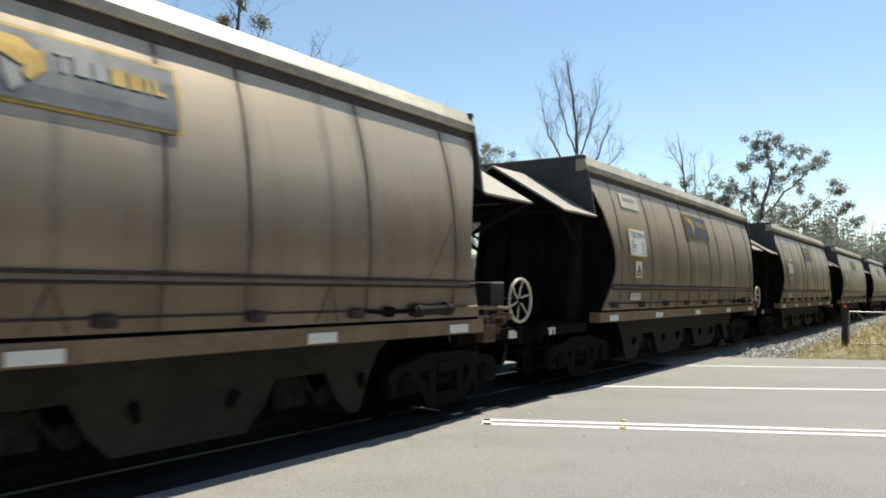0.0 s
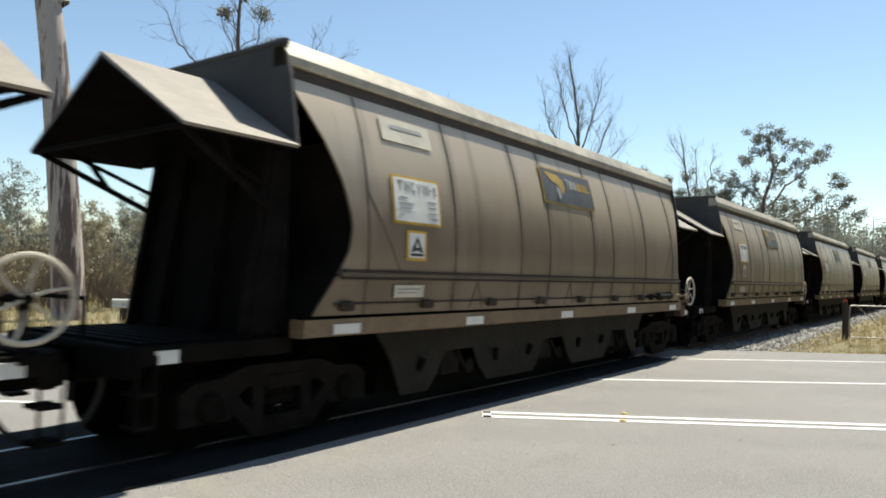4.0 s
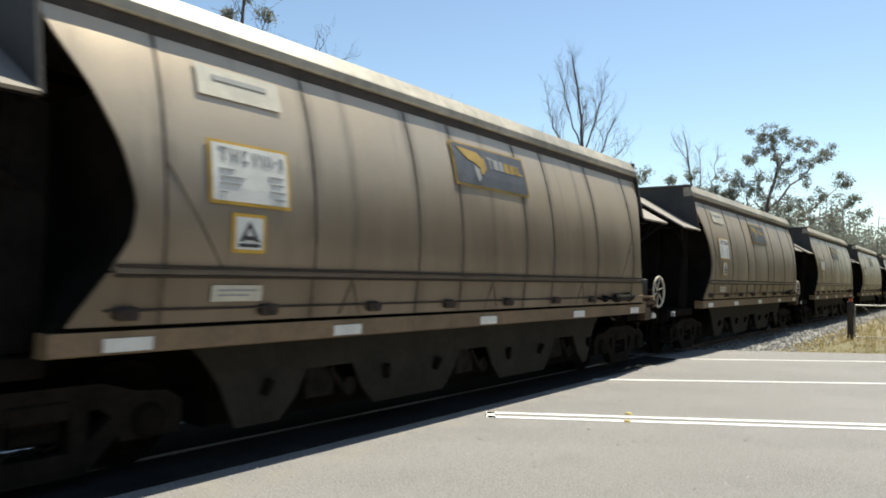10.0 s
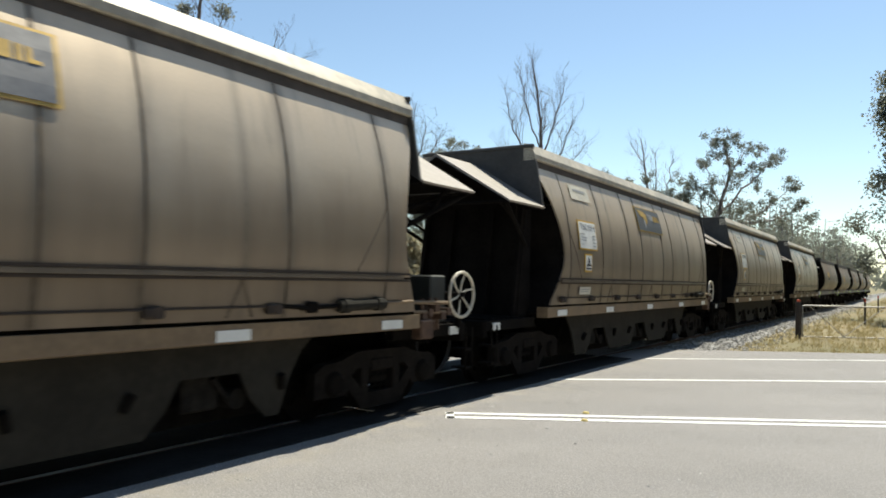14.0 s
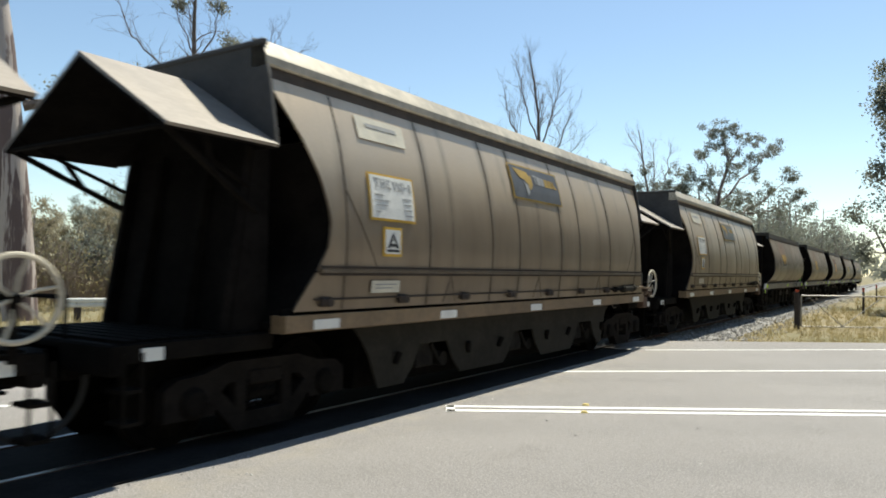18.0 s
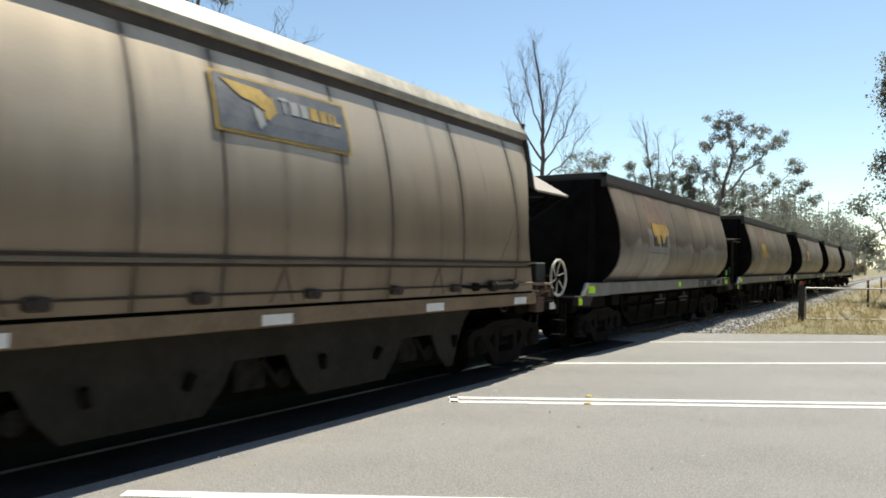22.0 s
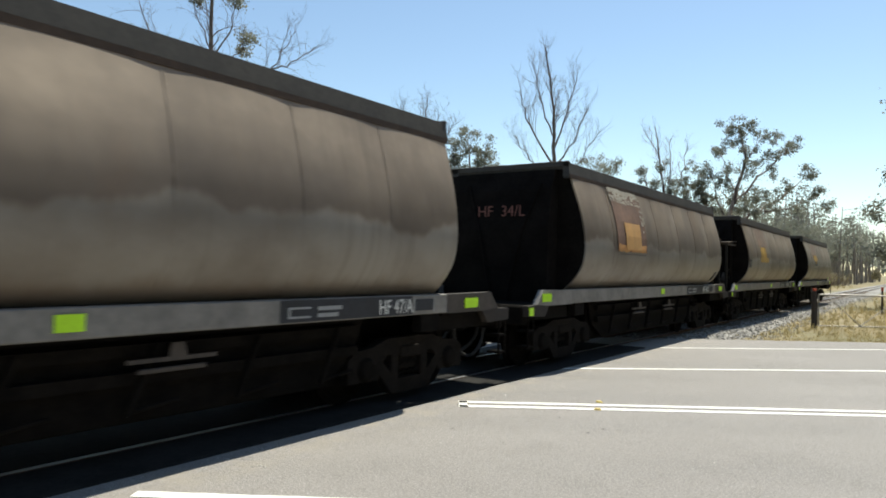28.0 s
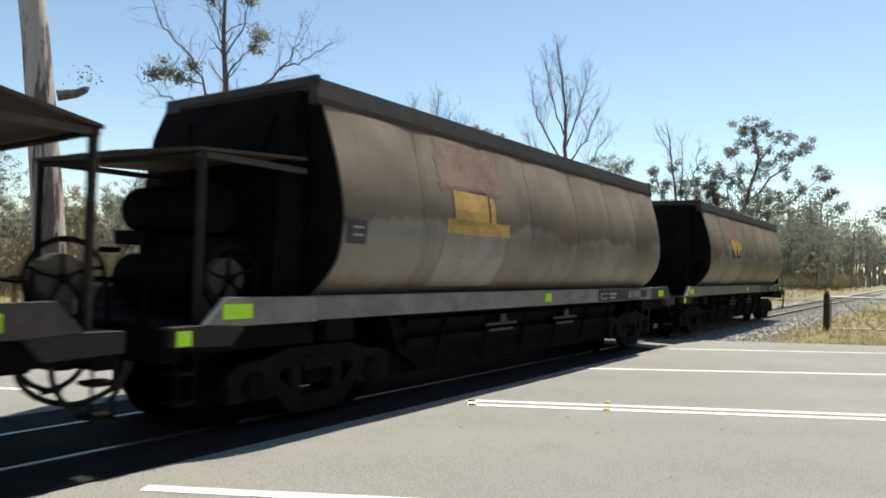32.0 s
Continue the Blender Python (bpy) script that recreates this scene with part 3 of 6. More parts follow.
def build_coupler(parent, u, d, reach, hoses):
    """An automatic coupler and its hoses at one end; d: +1 to the rear."""
    bm = bmesh.new()
    box(bm, -0.09, 0.09, min(u, u + d * 0.42), max(u, u + d * 0.42), 0.72, 0.92, 0.02)
    y0 = u + d * 0.40
    prism(bm, [(-0.17, y0), (0.16, y0), (0.2, y0 + d * 0.16), (0.06, y0 + d * 0.28), (0.0, y0 + d * 0.12), (-0.12, y0 + d * 0.2), (-0.19, y0 + d * 0.14)], "z", 0.67, 0.97)
    part("coupler", bm, UNDER, parent, "dark steel automatic coupler")
    for x, low, start in hoses:
        bm = bmesh.new()
        pts = []
        for k in range(11):
            a = math.pi / 2 * k / 10
            pts.append((x, u + d * (reach - (reach - start) * math.cos(a)), 0.74 - (0.74 - low) * math.sin(a)))
        tube(bm, pts, 0.026, 7)
        part("air_hose", bm, RUBBER, parent, "sagging black rubber brake hose")


def hand_wheel(parent, x, u, z, r, material, spokes, label):
    bm = bmesh.new()
    n = 32
    ring = [(x, u + r * math.cos(2 * math.pi * k / n), z + r * math.sin(2 * math.pi * k / n)) for k in range(n + 1)]
    tube(bm, ring, 0.022, 8, cap=False)
    wheel = part("hand_wheel", bm, material, parent, label)
    for k in range(spokes):
        a = 2 * math.pi * (k + 0.25) / spokes
        bm = bmesh.new()
        tube(bm, [(x - 0.03, u, z), (x - 0.02, u + r * 0.5 * math.cos(a + 0.12), z + r * 0.5 * math.sin(a + 0.12)), (x, u + r * math.cos(a), z + r * math.sin(a))], 0.014, 6)
        part("spoke", bm, material, wheel)
    bm = bmesh.new()
    tube(bm, [(x - 0.35, u, z), (x + 0.03, u, z)], 0.035, 8)
    part("hub", bm, UNDER, wheel)
    return wheel


def build_new_wagon():
    w = thing("hopper_wagon", "dusty aluminium hopper wagon with curved ribbed sides and end canopies", "railway wagon", "train")
    sk = Skin(NEW_HW, NEW_IN, NEW_L, 0.62)
    seams = [0.0, *NEW_SEAMS, NEW_L]
    for side in (1, -1):
        for a, b in zip(seams, seams[1:]):
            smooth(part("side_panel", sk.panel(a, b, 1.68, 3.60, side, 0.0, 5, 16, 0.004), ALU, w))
        for u in seams[1:-1]:
            part("side_rib", sk.rib(u, 1.68, 3.58, 0.045, 0.007, side), SEAM, w)
        if side > 0:
            for u, z0, z1, tilt in ((1.42, 1.72, 2.55, -0.62), (9.72, 1.72, 2.5, 0.68)):
                part("side_rib", sk.rib(u, z0, z1, 0.04, 0.006, side, tilt), SEAM, w)
            for u in FAINT_SEAMS:
                part("side_rib", sk.rib(u, 1.70, 3.5, 0.022, 0.004, side), ALU_LOW, w)
                for tilt in (-0.42, 0.42):
                    part("stain", sk.rib(u - tilt * 0.34, 1.29, 1.63, 0.05, 0.003, side, tilt), SEAM, w)
        bm = bmesh.new()
        prism(bm, [(side * 1.40, 1.655), (side * 1.40, 1.705), (side * 1.462, 1.70), (side * 1.465, 1.66)], "y", 0.5, NEW_L - 0.48)
        part("side_ledge", bm, ALU_LOW, w, "narrow folded ledge along the side")
        # dark strips above and below the ledge draw its shadow gaps
        for z0, z1, hw in ((1.706, 1.73, 1.452), (1.63, 1.654, 1.44)):
            bm = bmesh.new()
            box(bm, side * hw - 0.012, side * hw + 0.012, 0.52, NEW_L - 0.34, z0, z1)
            part("ledge_seam", bm, LATCH, w)
        low = [0.0, *NEW_SEAMS, NEW_L]
        for a, b in zip(low, low[1:]):
            smooth(part("lower_panel", sk.panel(a, b, 1.27, 1.66, side, -0.006, 3, 4, 0.004), ALU_LOW, w))
        for k, u in enumerate(low[1:-1]):
            part("lower_rib", sk.rib(u, 1.27, 1.655, 0.045, 0.006, side), SEAM, w)
        bm = bmesh.new()
        tube(bm, [(side * 1.415, 0.45, 1.385), (side * 1.415, NEW_L - 0.35, 1.385)], 0.010, 6)
        part("latch_rod", bm, LATCH, w, "thin dark operating rod")
        for u in (0.62, 1.93, 3.3, 4.63, 5.96, 7.31, 8.57):
            bm = bmesh.new()
            box(bm, side * 1.42 - 0.04, side * 1.42 + 0.04, u - 0.09, u + 0.09, 1.31, 1.41, 0.02)
            turned(bm, [(side * 1.40 - 0.05, 0.05), (side * 1.40 + 0.07, 0.05)], (0, u + 0.02, 1.36), 10)
            part("door_latch", bm, LATCH, w, "greasy dark latch")
        bm = bmesh.new()
        prism(bm, [(side * 1.2, 1.06), (side * 1.2, 1.235), (side * 1.40, 1.235), (side * 1.405, 1.075), (side * 1.36, 1.06)], "y", 0.08, NEW_L - 0.05)
        part("side_sill", bm, SILL, w, "tan dusty side sill")
        # solid black bar painted as the shade in the gap above the sill
        bm = bmesh.new()
        box(bm, side * 1.30 - 0.03, side * 1.30 + 0.03, 0.1, NEW_L - 0.1, 1.22, 1.30)
        part("sill_gap", bm, BLACK, w)
        for u in (0.65, 2.94, 5.50, 8.12, 10.4):
            bm = bmesh.new()
            box(bm, side * 1.408 - 0.004, side * 1.408 + 0.004, u - 0.19, u + 0.19, 1.085, 1.185)
            part("reflector", bm, WHITE, w, "white reflector plate")
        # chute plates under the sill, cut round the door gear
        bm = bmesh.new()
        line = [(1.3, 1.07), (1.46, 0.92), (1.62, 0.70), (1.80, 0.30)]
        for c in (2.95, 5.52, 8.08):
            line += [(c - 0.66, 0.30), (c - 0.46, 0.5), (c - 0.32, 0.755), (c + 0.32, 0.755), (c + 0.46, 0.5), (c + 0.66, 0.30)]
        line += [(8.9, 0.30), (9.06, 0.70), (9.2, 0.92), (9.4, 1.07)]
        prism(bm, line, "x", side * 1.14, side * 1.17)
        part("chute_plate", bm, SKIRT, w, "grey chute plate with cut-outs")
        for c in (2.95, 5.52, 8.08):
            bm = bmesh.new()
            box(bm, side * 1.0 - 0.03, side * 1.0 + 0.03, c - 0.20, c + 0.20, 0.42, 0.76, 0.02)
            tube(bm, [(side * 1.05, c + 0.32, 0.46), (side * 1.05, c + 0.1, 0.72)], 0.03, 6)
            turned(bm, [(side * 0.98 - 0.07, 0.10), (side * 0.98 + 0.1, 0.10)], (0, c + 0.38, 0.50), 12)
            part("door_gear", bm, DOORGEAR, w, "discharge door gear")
            for d in (-0.85, 0.85):
                bm = bmesh.new()
                tube(bm, [(side * 1.18, c + d, 0.56), (side * 1.22, c + d * 0.94, 0.70)], 0.04, 6)
                part("hook", bm, BLACK, w)
        # roof edge
        bm = bmesh.new()
        prism(bm, [(side * 0.95, 3.69), (side * 1.155, 3.695), (side * 1.168, 3.71), (side * 1.168, 3.785), (side * 1.155, 3.81), (side * 1.06, 3.965), (side * 0.95, 3.99)], "y", -0.02, NEW_L + 0.02)
        part("roof_edge", bm, CAP, w, "pale dusty roof edge beam")
        # recess coloured dark brown to carry the shade below the overhang
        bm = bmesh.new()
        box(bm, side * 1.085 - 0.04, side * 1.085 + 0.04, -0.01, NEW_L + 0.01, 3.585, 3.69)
        part("edge_gap", bm, DULL, w, "recessed strip under the roof edge, shade in its dark brown")
    # unseen cover, added so that no sun falls through the hopper
    bm = bmesh.new()
    prism(bm, [(-1.06, 3.86), (0, 3.93), (1.06, 3.86), (1.06, 3.82), (-1.06, 3.82)], "y", 0.0, NEW_L)
    part("roof_sheet", bm, HOOD, w, "unseen top sheet, added to keep sun out of the body")
    # closed box and floor, added to stop light and view through the body
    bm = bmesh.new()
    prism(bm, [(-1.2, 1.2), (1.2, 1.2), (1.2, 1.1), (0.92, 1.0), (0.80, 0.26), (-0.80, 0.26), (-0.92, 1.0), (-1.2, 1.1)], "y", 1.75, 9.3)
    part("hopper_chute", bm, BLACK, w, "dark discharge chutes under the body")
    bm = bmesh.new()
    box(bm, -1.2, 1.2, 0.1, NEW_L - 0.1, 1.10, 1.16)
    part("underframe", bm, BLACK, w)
    # markings on the near side
    def bars(rows, off, mat):
        for u0, u1, z0, z1 in rows:
            part("marking", sk.patch(u0, u1, z0, z1, off), mat, w)
    part("notice", sk.patch(1.24, 2.12, 3.17, 3.44, 0.020), PANEL, w, "cream notice with one dark bar")
    bars([(1.40, 1.97, 3.325, 3.37)], 0.027, GREYBAR)
    part("notice_border", sk.patch(1.27, 2.12, 2.25, 2.79, 0.018), YELLOW, w, "yellow border")
    part("notice", sk.patch(1.30, 2.09, 2.28, 2.765, 0.024), WHITE, w, "white data panel with grey lines of writing")
    bars([(1.37, 1.46, 2.715, 2.735), (1.405, 1.425, 2.625, 2.735), (1.49, 1.51, 2.62, 2.73), (1.51, 1.55, 2.665, 2.685), (1.55, 1.57, 2.62, 2.73), (1.61, 1.66, 2.71, 2.73), (1.61, 1.625, 2.62, 2.73), (1.61, 1.67, 2.62, 2.64),
          (1.71, 1.725, 2.67, 2.725), (1.76, 1.775, 2.67, 2.725), (1.735, 1.75, 2.615, 2.67), (1.81, 1.825, 2.615, 2.72), (1.855, 1.87, 2.615, 2.72), (1.90, 1.915, 2.615, 2.72), (1.945, 1.975, 2.66, 2.68), (2.01, 2.05, 2.615, 2.715),
          (1.37, 1.52, 2.535, 2.552), (1.37, 1.62, 2.475, 2.49), (1.37, 1.58, 2.42, 2.434), (1.88, 2.04, 2.52, 2.535), (1.90, 2.04, 2.455, 2.47), (1.89, 2.05, 2.39, 2.405), (1.37, 1.44, 2.345, 2.36), (1.92, 2.05, 2.325, 2.34)], 0.029, GREYBAR)
    part("notice_border", sk.patch(1.49, 1.84, 1.85, 2.185, 0.018), YELLOW, w, "yellow border")
    part("notice", sk.patch(1.525, 1.805, 1.88, 2.155, 0.024), WHITE, w, "white square with a dark triangle")
    for tri_ in ([(1.56, 1.945), (1.605, 1.945), (1.665, 2.075), (1.665, 2.125)], [(1.665, 2.125), (1.665, 2.075), (1.725, 1.945), (1.77, 1.945)], [(1.62, 1.96), (1.71, 1.96), (1.695, 1.995), (1.635, 1.995)], [(1.555, 1.90), (1.775, 1.90), (1.775, 1.93), (1.555, 1.93)]):
        part("marking", sk.shape(tri_, 0.029), DARKBAR, w)
    part("notice", sk.patch(1.33, 1.84, 1.44, 1.575, 0.022), PANEL, w, "small cream notice")
    bars([(1.39, 1.78, 1.525, 1.54), (1.39, 1.70, 1.485, 1.498)], 0.028, GREYBAR)
    part("emblem_border", sk.patch(4.79, 6.56, 2.825, 3.39, 0.022), YELLOW_FADED, w, "yellow border")
    part("emblem", sk.patch(4.825, 6.525, 2.855, 3.365, 0.028), SLATE, w, "slate blue panel with a yellow and white emblem")
    for sh, mt in (([(4.90, 3.325), (5.36, 3.30), (5.47, 3.22), (5.36, 3.10), (5.24, 3.16), (5.12, 3.18), (5.02, 3.24)], YELLOW_FADED), ([(5.40, 3.18), (5.50, 3.26), (5.52, 3.10), (5.40, 3.00), (5.36, 3.05)], YELLOW_FADED), ([(5.22, 3.13), (5.34, 3.08), (5.36, 2.96), (5.28, 2.90), (5.25, 3.0)], GREYBAR)):
        part("marking", sk.shape(sh, 0.034), mt, w)
    bars([(5.58, 5.70, 3.245, 3.275), (5.625, 5.655, 3.115, 3.245), (5.72, 5.83, 3.12, 3.26), (5.86, 5.96, 3.12, 3.255)], 0.034, GREYBAR)
    bars([(5.99, 6.10, 3.115, 3.25), (6.13, 6.23, 3.115, 3.245), (6.26, 6.30, 3.115, 3.24), (6.33, 6.365, 3.115, 3.235), (6.365, 6.43, 3.115, 3.145)], 0.034, YELLOW_FADED)
    # brake cylinder and pipes near the rear end
    bm = bmesh.new()
    tube(bm, [(1.43, 9.45, 1.37), (1.43, 10.2, 1.385)], 0.062, 12)
    tube(bm, [(1.43, 9.5, 1.37), (1.43, 9.6, 1.37)], 0.078, 12)
    tube(bm, [(1.43, 10.05, 1.382), (1.43, 10.14, 1.384)], 0.078, 12)
    part("brake_cylinder", bm, SKIRT, w, "dusty brake cylinder")
    bm = bmesh.new()
    tube(bm, [(1.42, 8.62, 1.39), (1.44, 8.95, 1.36), (1.44, 9.45, 1.37)], 0.02, 8)
    box(bm, 1.40, 1.46, 8.98, 9.14, 1.31, 1.42, 0.02)
    part("push_rod", bm, UNDER, w)
    bm = bmesh.new()
    tube(bm, [(1.43, 10.2, 1.385), (1.43, 10.75, 1.40)], 0.018, 8)
    part("pipe", bm, SILL, w)
    # ends
    for rear in (False, True):
        d = 1 if rear else -1
        u0 = NEW_L if rear else 0.0
        smooth(part("end_sheet", sk.end(1.06, 2.98, rear), END, w, "sloping end sheet with its shade painted near black"))
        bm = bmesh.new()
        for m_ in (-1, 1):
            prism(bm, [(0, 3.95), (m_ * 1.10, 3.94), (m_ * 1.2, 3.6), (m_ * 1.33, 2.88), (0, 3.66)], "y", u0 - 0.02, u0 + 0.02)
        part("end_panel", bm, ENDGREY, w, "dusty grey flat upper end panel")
        # the panel's part below the canopy, coloured near black as its shade
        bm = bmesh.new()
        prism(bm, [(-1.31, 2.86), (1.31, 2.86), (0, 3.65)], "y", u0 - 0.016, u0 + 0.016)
        part("gable_sheet", bm, END, w, "end panel under the canopy, its shade painted near black")
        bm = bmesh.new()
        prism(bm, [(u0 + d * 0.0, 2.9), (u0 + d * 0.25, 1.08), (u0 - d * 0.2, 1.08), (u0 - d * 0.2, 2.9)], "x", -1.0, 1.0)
        part("bulkhead", bm, END, w, "end bulkhead with its shade painted near black")
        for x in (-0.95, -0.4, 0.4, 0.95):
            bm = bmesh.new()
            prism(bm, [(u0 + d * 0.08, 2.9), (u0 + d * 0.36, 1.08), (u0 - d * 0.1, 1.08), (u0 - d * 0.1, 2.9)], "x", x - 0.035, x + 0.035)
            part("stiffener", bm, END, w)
        bm = bmesh.new()
        box(bm, -1.13, 1.13, u0 - 0.035, u0 + 0.035, 3.90, 3.965, 0.012)
        part("end_rim", bm, ENDGREY, w)
        # canopy, a small gabled roof
        bm = bmesh.new()
        ya, yb = sorted((u0 + d * 0.02, u0 + d * 1.24))
        prism(bm, [(-1.35, 2.86), (0, 3.65), (1.35, 2.86), (1.37, 2.885), (0, 3.69), (-1.37, 2.885)], "y", ya, yb)
        canopy = part("canopy", bm, HOOD, w, "pale gabled sheet canopy over the platform")
        # black sheet just under the canopy paints the shade of its underside
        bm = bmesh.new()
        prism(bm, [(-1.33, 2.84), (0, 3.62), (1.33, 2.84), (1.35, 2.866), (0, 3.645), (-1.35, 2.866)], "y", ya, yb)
        part("lining", bm, END, canopy, "near-black sheet for the shade on the canopy's underside")
        for s in (-1, 1):
            bm = bmesh.new()
            tube(bm, [(s * 1.28, u0 + d * 1.2, 2.87), (s * 0.98, u0 - d * 0.05, 2.25)], 0.035, 6)
            tube(bm, [(s * 1.2, u0 + d * 0.75, 2.87), (s * 1.1, u0 + d * 0.55, 2.55)], 0.03, 6)
            part("strut", bm, UNDER, w, "diagonal steel strut")
            bm = bmesh.new()
            tube(bm, [(s * 1.1, u0 + d * 1.2, 2.95), (s * 0.98, u0 + d * 0.05, 2.5)], 0.025, 6)
            part("strut", bm, UNDER, w)
        bm = bmesh.new()
        tube(bm, [(-1.3, u0 + d * 1.2, 2.87), (1.3, u0 + d * 1.2, 2.87)], 0.025, 6)
        part("cross_bar", bm, UNDER, w)
        # platform frame
        bm = bmesh.new()
        ya, yb = sorted((u0 - d * 0.2, u0 + d * 1.45))
        for s in (-1, 1):
            box(bm, s * 1.05 - 0.06, s * 1.05 + 0.06, ya, yb, 0.90, 1.06, 0.01)
        box(bm, -0.35, 0.35, *sorted((u0 - d * 1.2, u0 + d * 1.5)), 0.70, 1.02, 0.02)
        box(bm, -1.1, 1.1, *sorted((u0 + d * 1.36, u0 + d * 1.5)), 0.80, 1.06, 0.02)
        part("end_frame", bm, UNDER, w, "dark end platform frame")
        bm = bmesh.new()
        for k in range(8):
            a = u0 + d * (0.05 + 0.17 * k)
            box(bm, -1.05, 1.05, *sorted((a, a + d * 0.12)), 1.06, 1.085)
        part("platform_grating", bm, BLACK, w)
        bm = bmesh.new()
        for x in (-1.0, 0.25):
            tube(bm, [(x, u0 + d * 1.42, 1.05), (x, u0 + d * 1.42, 1.42)], 0.02, 6)
        tube(bm, [(-1.0, u0 + d * 1.42, 1.42), (0.25, u0 + d * 1.42, 1.42)], 0.022, 6)
        part("hand_rail", bm, UNDER, w)
        for s in (-1, 1):
            bm = bmesh.new()
            for z in (0.42, 0.68):
                box(bm, s * 1.12 - 0.12, s * 1.12 + 0.12, *sorted((u0 + d * 1.30, u0 + d * 1.48)), z, z + 0.03)
            for y in (1.31, 1.47):
                tube(bm, [(s * 1.23, u0 + d * y, 0.42), (s * 1.23, u0 + d * y, 1.0)], 0.014, 5)
            part("step", bm, UNDER, w, "foot steps")
        bm = bmesh.new()
        box(bm, 1.11, 1.135, *sorted((u0 + d * 1.05, u0 + d * 1.25)), 0.91, 1.02)
        part("reflector", bm, WHITE, w)
        build_bogie(w, 10.75 if rear else 0.22)
        build_coupler(w, u0 + d * 1.12, d, 0.625, ((0.38, 0.25, 0.18),))
    # hand brake and its cabinet at the rear
    hand_wheel(w, 1.2, 12.22, 1.46, 0.31, WHEEL_WHITE, 6, "cream painted hand brake wheel with six spokes")
    bm = bmesh.new()
    box(bm, 0.62, 1.02, 11.72, 12.08, 1.08, 1.72, 0.02)
    part("brake_cabinet", bm, CABINET, w, "grey-green brake cabinet")
    bm = bmesh.new()
    tube(bm, [(1.16, 12.22, 1.46), (1.16, 12.22, 1.0)], 0.035, 6)
    part("wheel_stand", bm, UNDER, w)
    for k in range(5):
        bm = bmesh.new()
        tube(bm, [(1.3 - 0.04 * k, 11.15 + 0.14 * k, 1.0), (1.28 - 0.04 * k, 11.15 + 0.14 * k, 1.42 - 0.07 * (k % 2))], 0.03, 6)
        box(bm, 1.2, 1.34, 11.1 + 0.14 * k, 11.2 + 0.14 * k, 1.15 + 0.05 * (k % 3), 1.24 + 0.05 * (k % 3))
        part("brake_valve", bm, VALVE, w, "rusty brake valve")
    for z in (1.38, 1.26):
        bm = bmesh.new()
        tube(bm, [(1.3, 10.9, z), (1.3, 11.72, z - 0.02)], 0.024, 6)
        part("pipe", bm, SILL, w)
    bm = bmesh.new()
    box(bm, 1.22, 1.38, 11.02, 11.3, 0.92, 1.16, 0.02)
    part("valve_box", bm, VALVE, w, "rusty valve box")
    return w


DOORGEAR = plain("dark_door_gear", (0.017, 0.015, 0.0125), 0.9, 0.0, 0.5, 6, 0.2, 0.08)
LATCH = plain("greasy_brown_steel", (0.036, 0.024, 0.016), 0.8, 0.0, 0.4, 9)
ENDGREY = plain("dusty_grey_end_panel", (0.05, 0.048, 0.045), 0.75, 0.1, 0.3, 2.5)
SEAM = plain("dark_weld_seam", (0.115, 0.088, 0.06), 0.6, 0.5, 0.35, 6)
VALVE = plain("rusty_valve", (0.085, 0.048, 0.03), 0.75, 0.3, 0.4, 9)


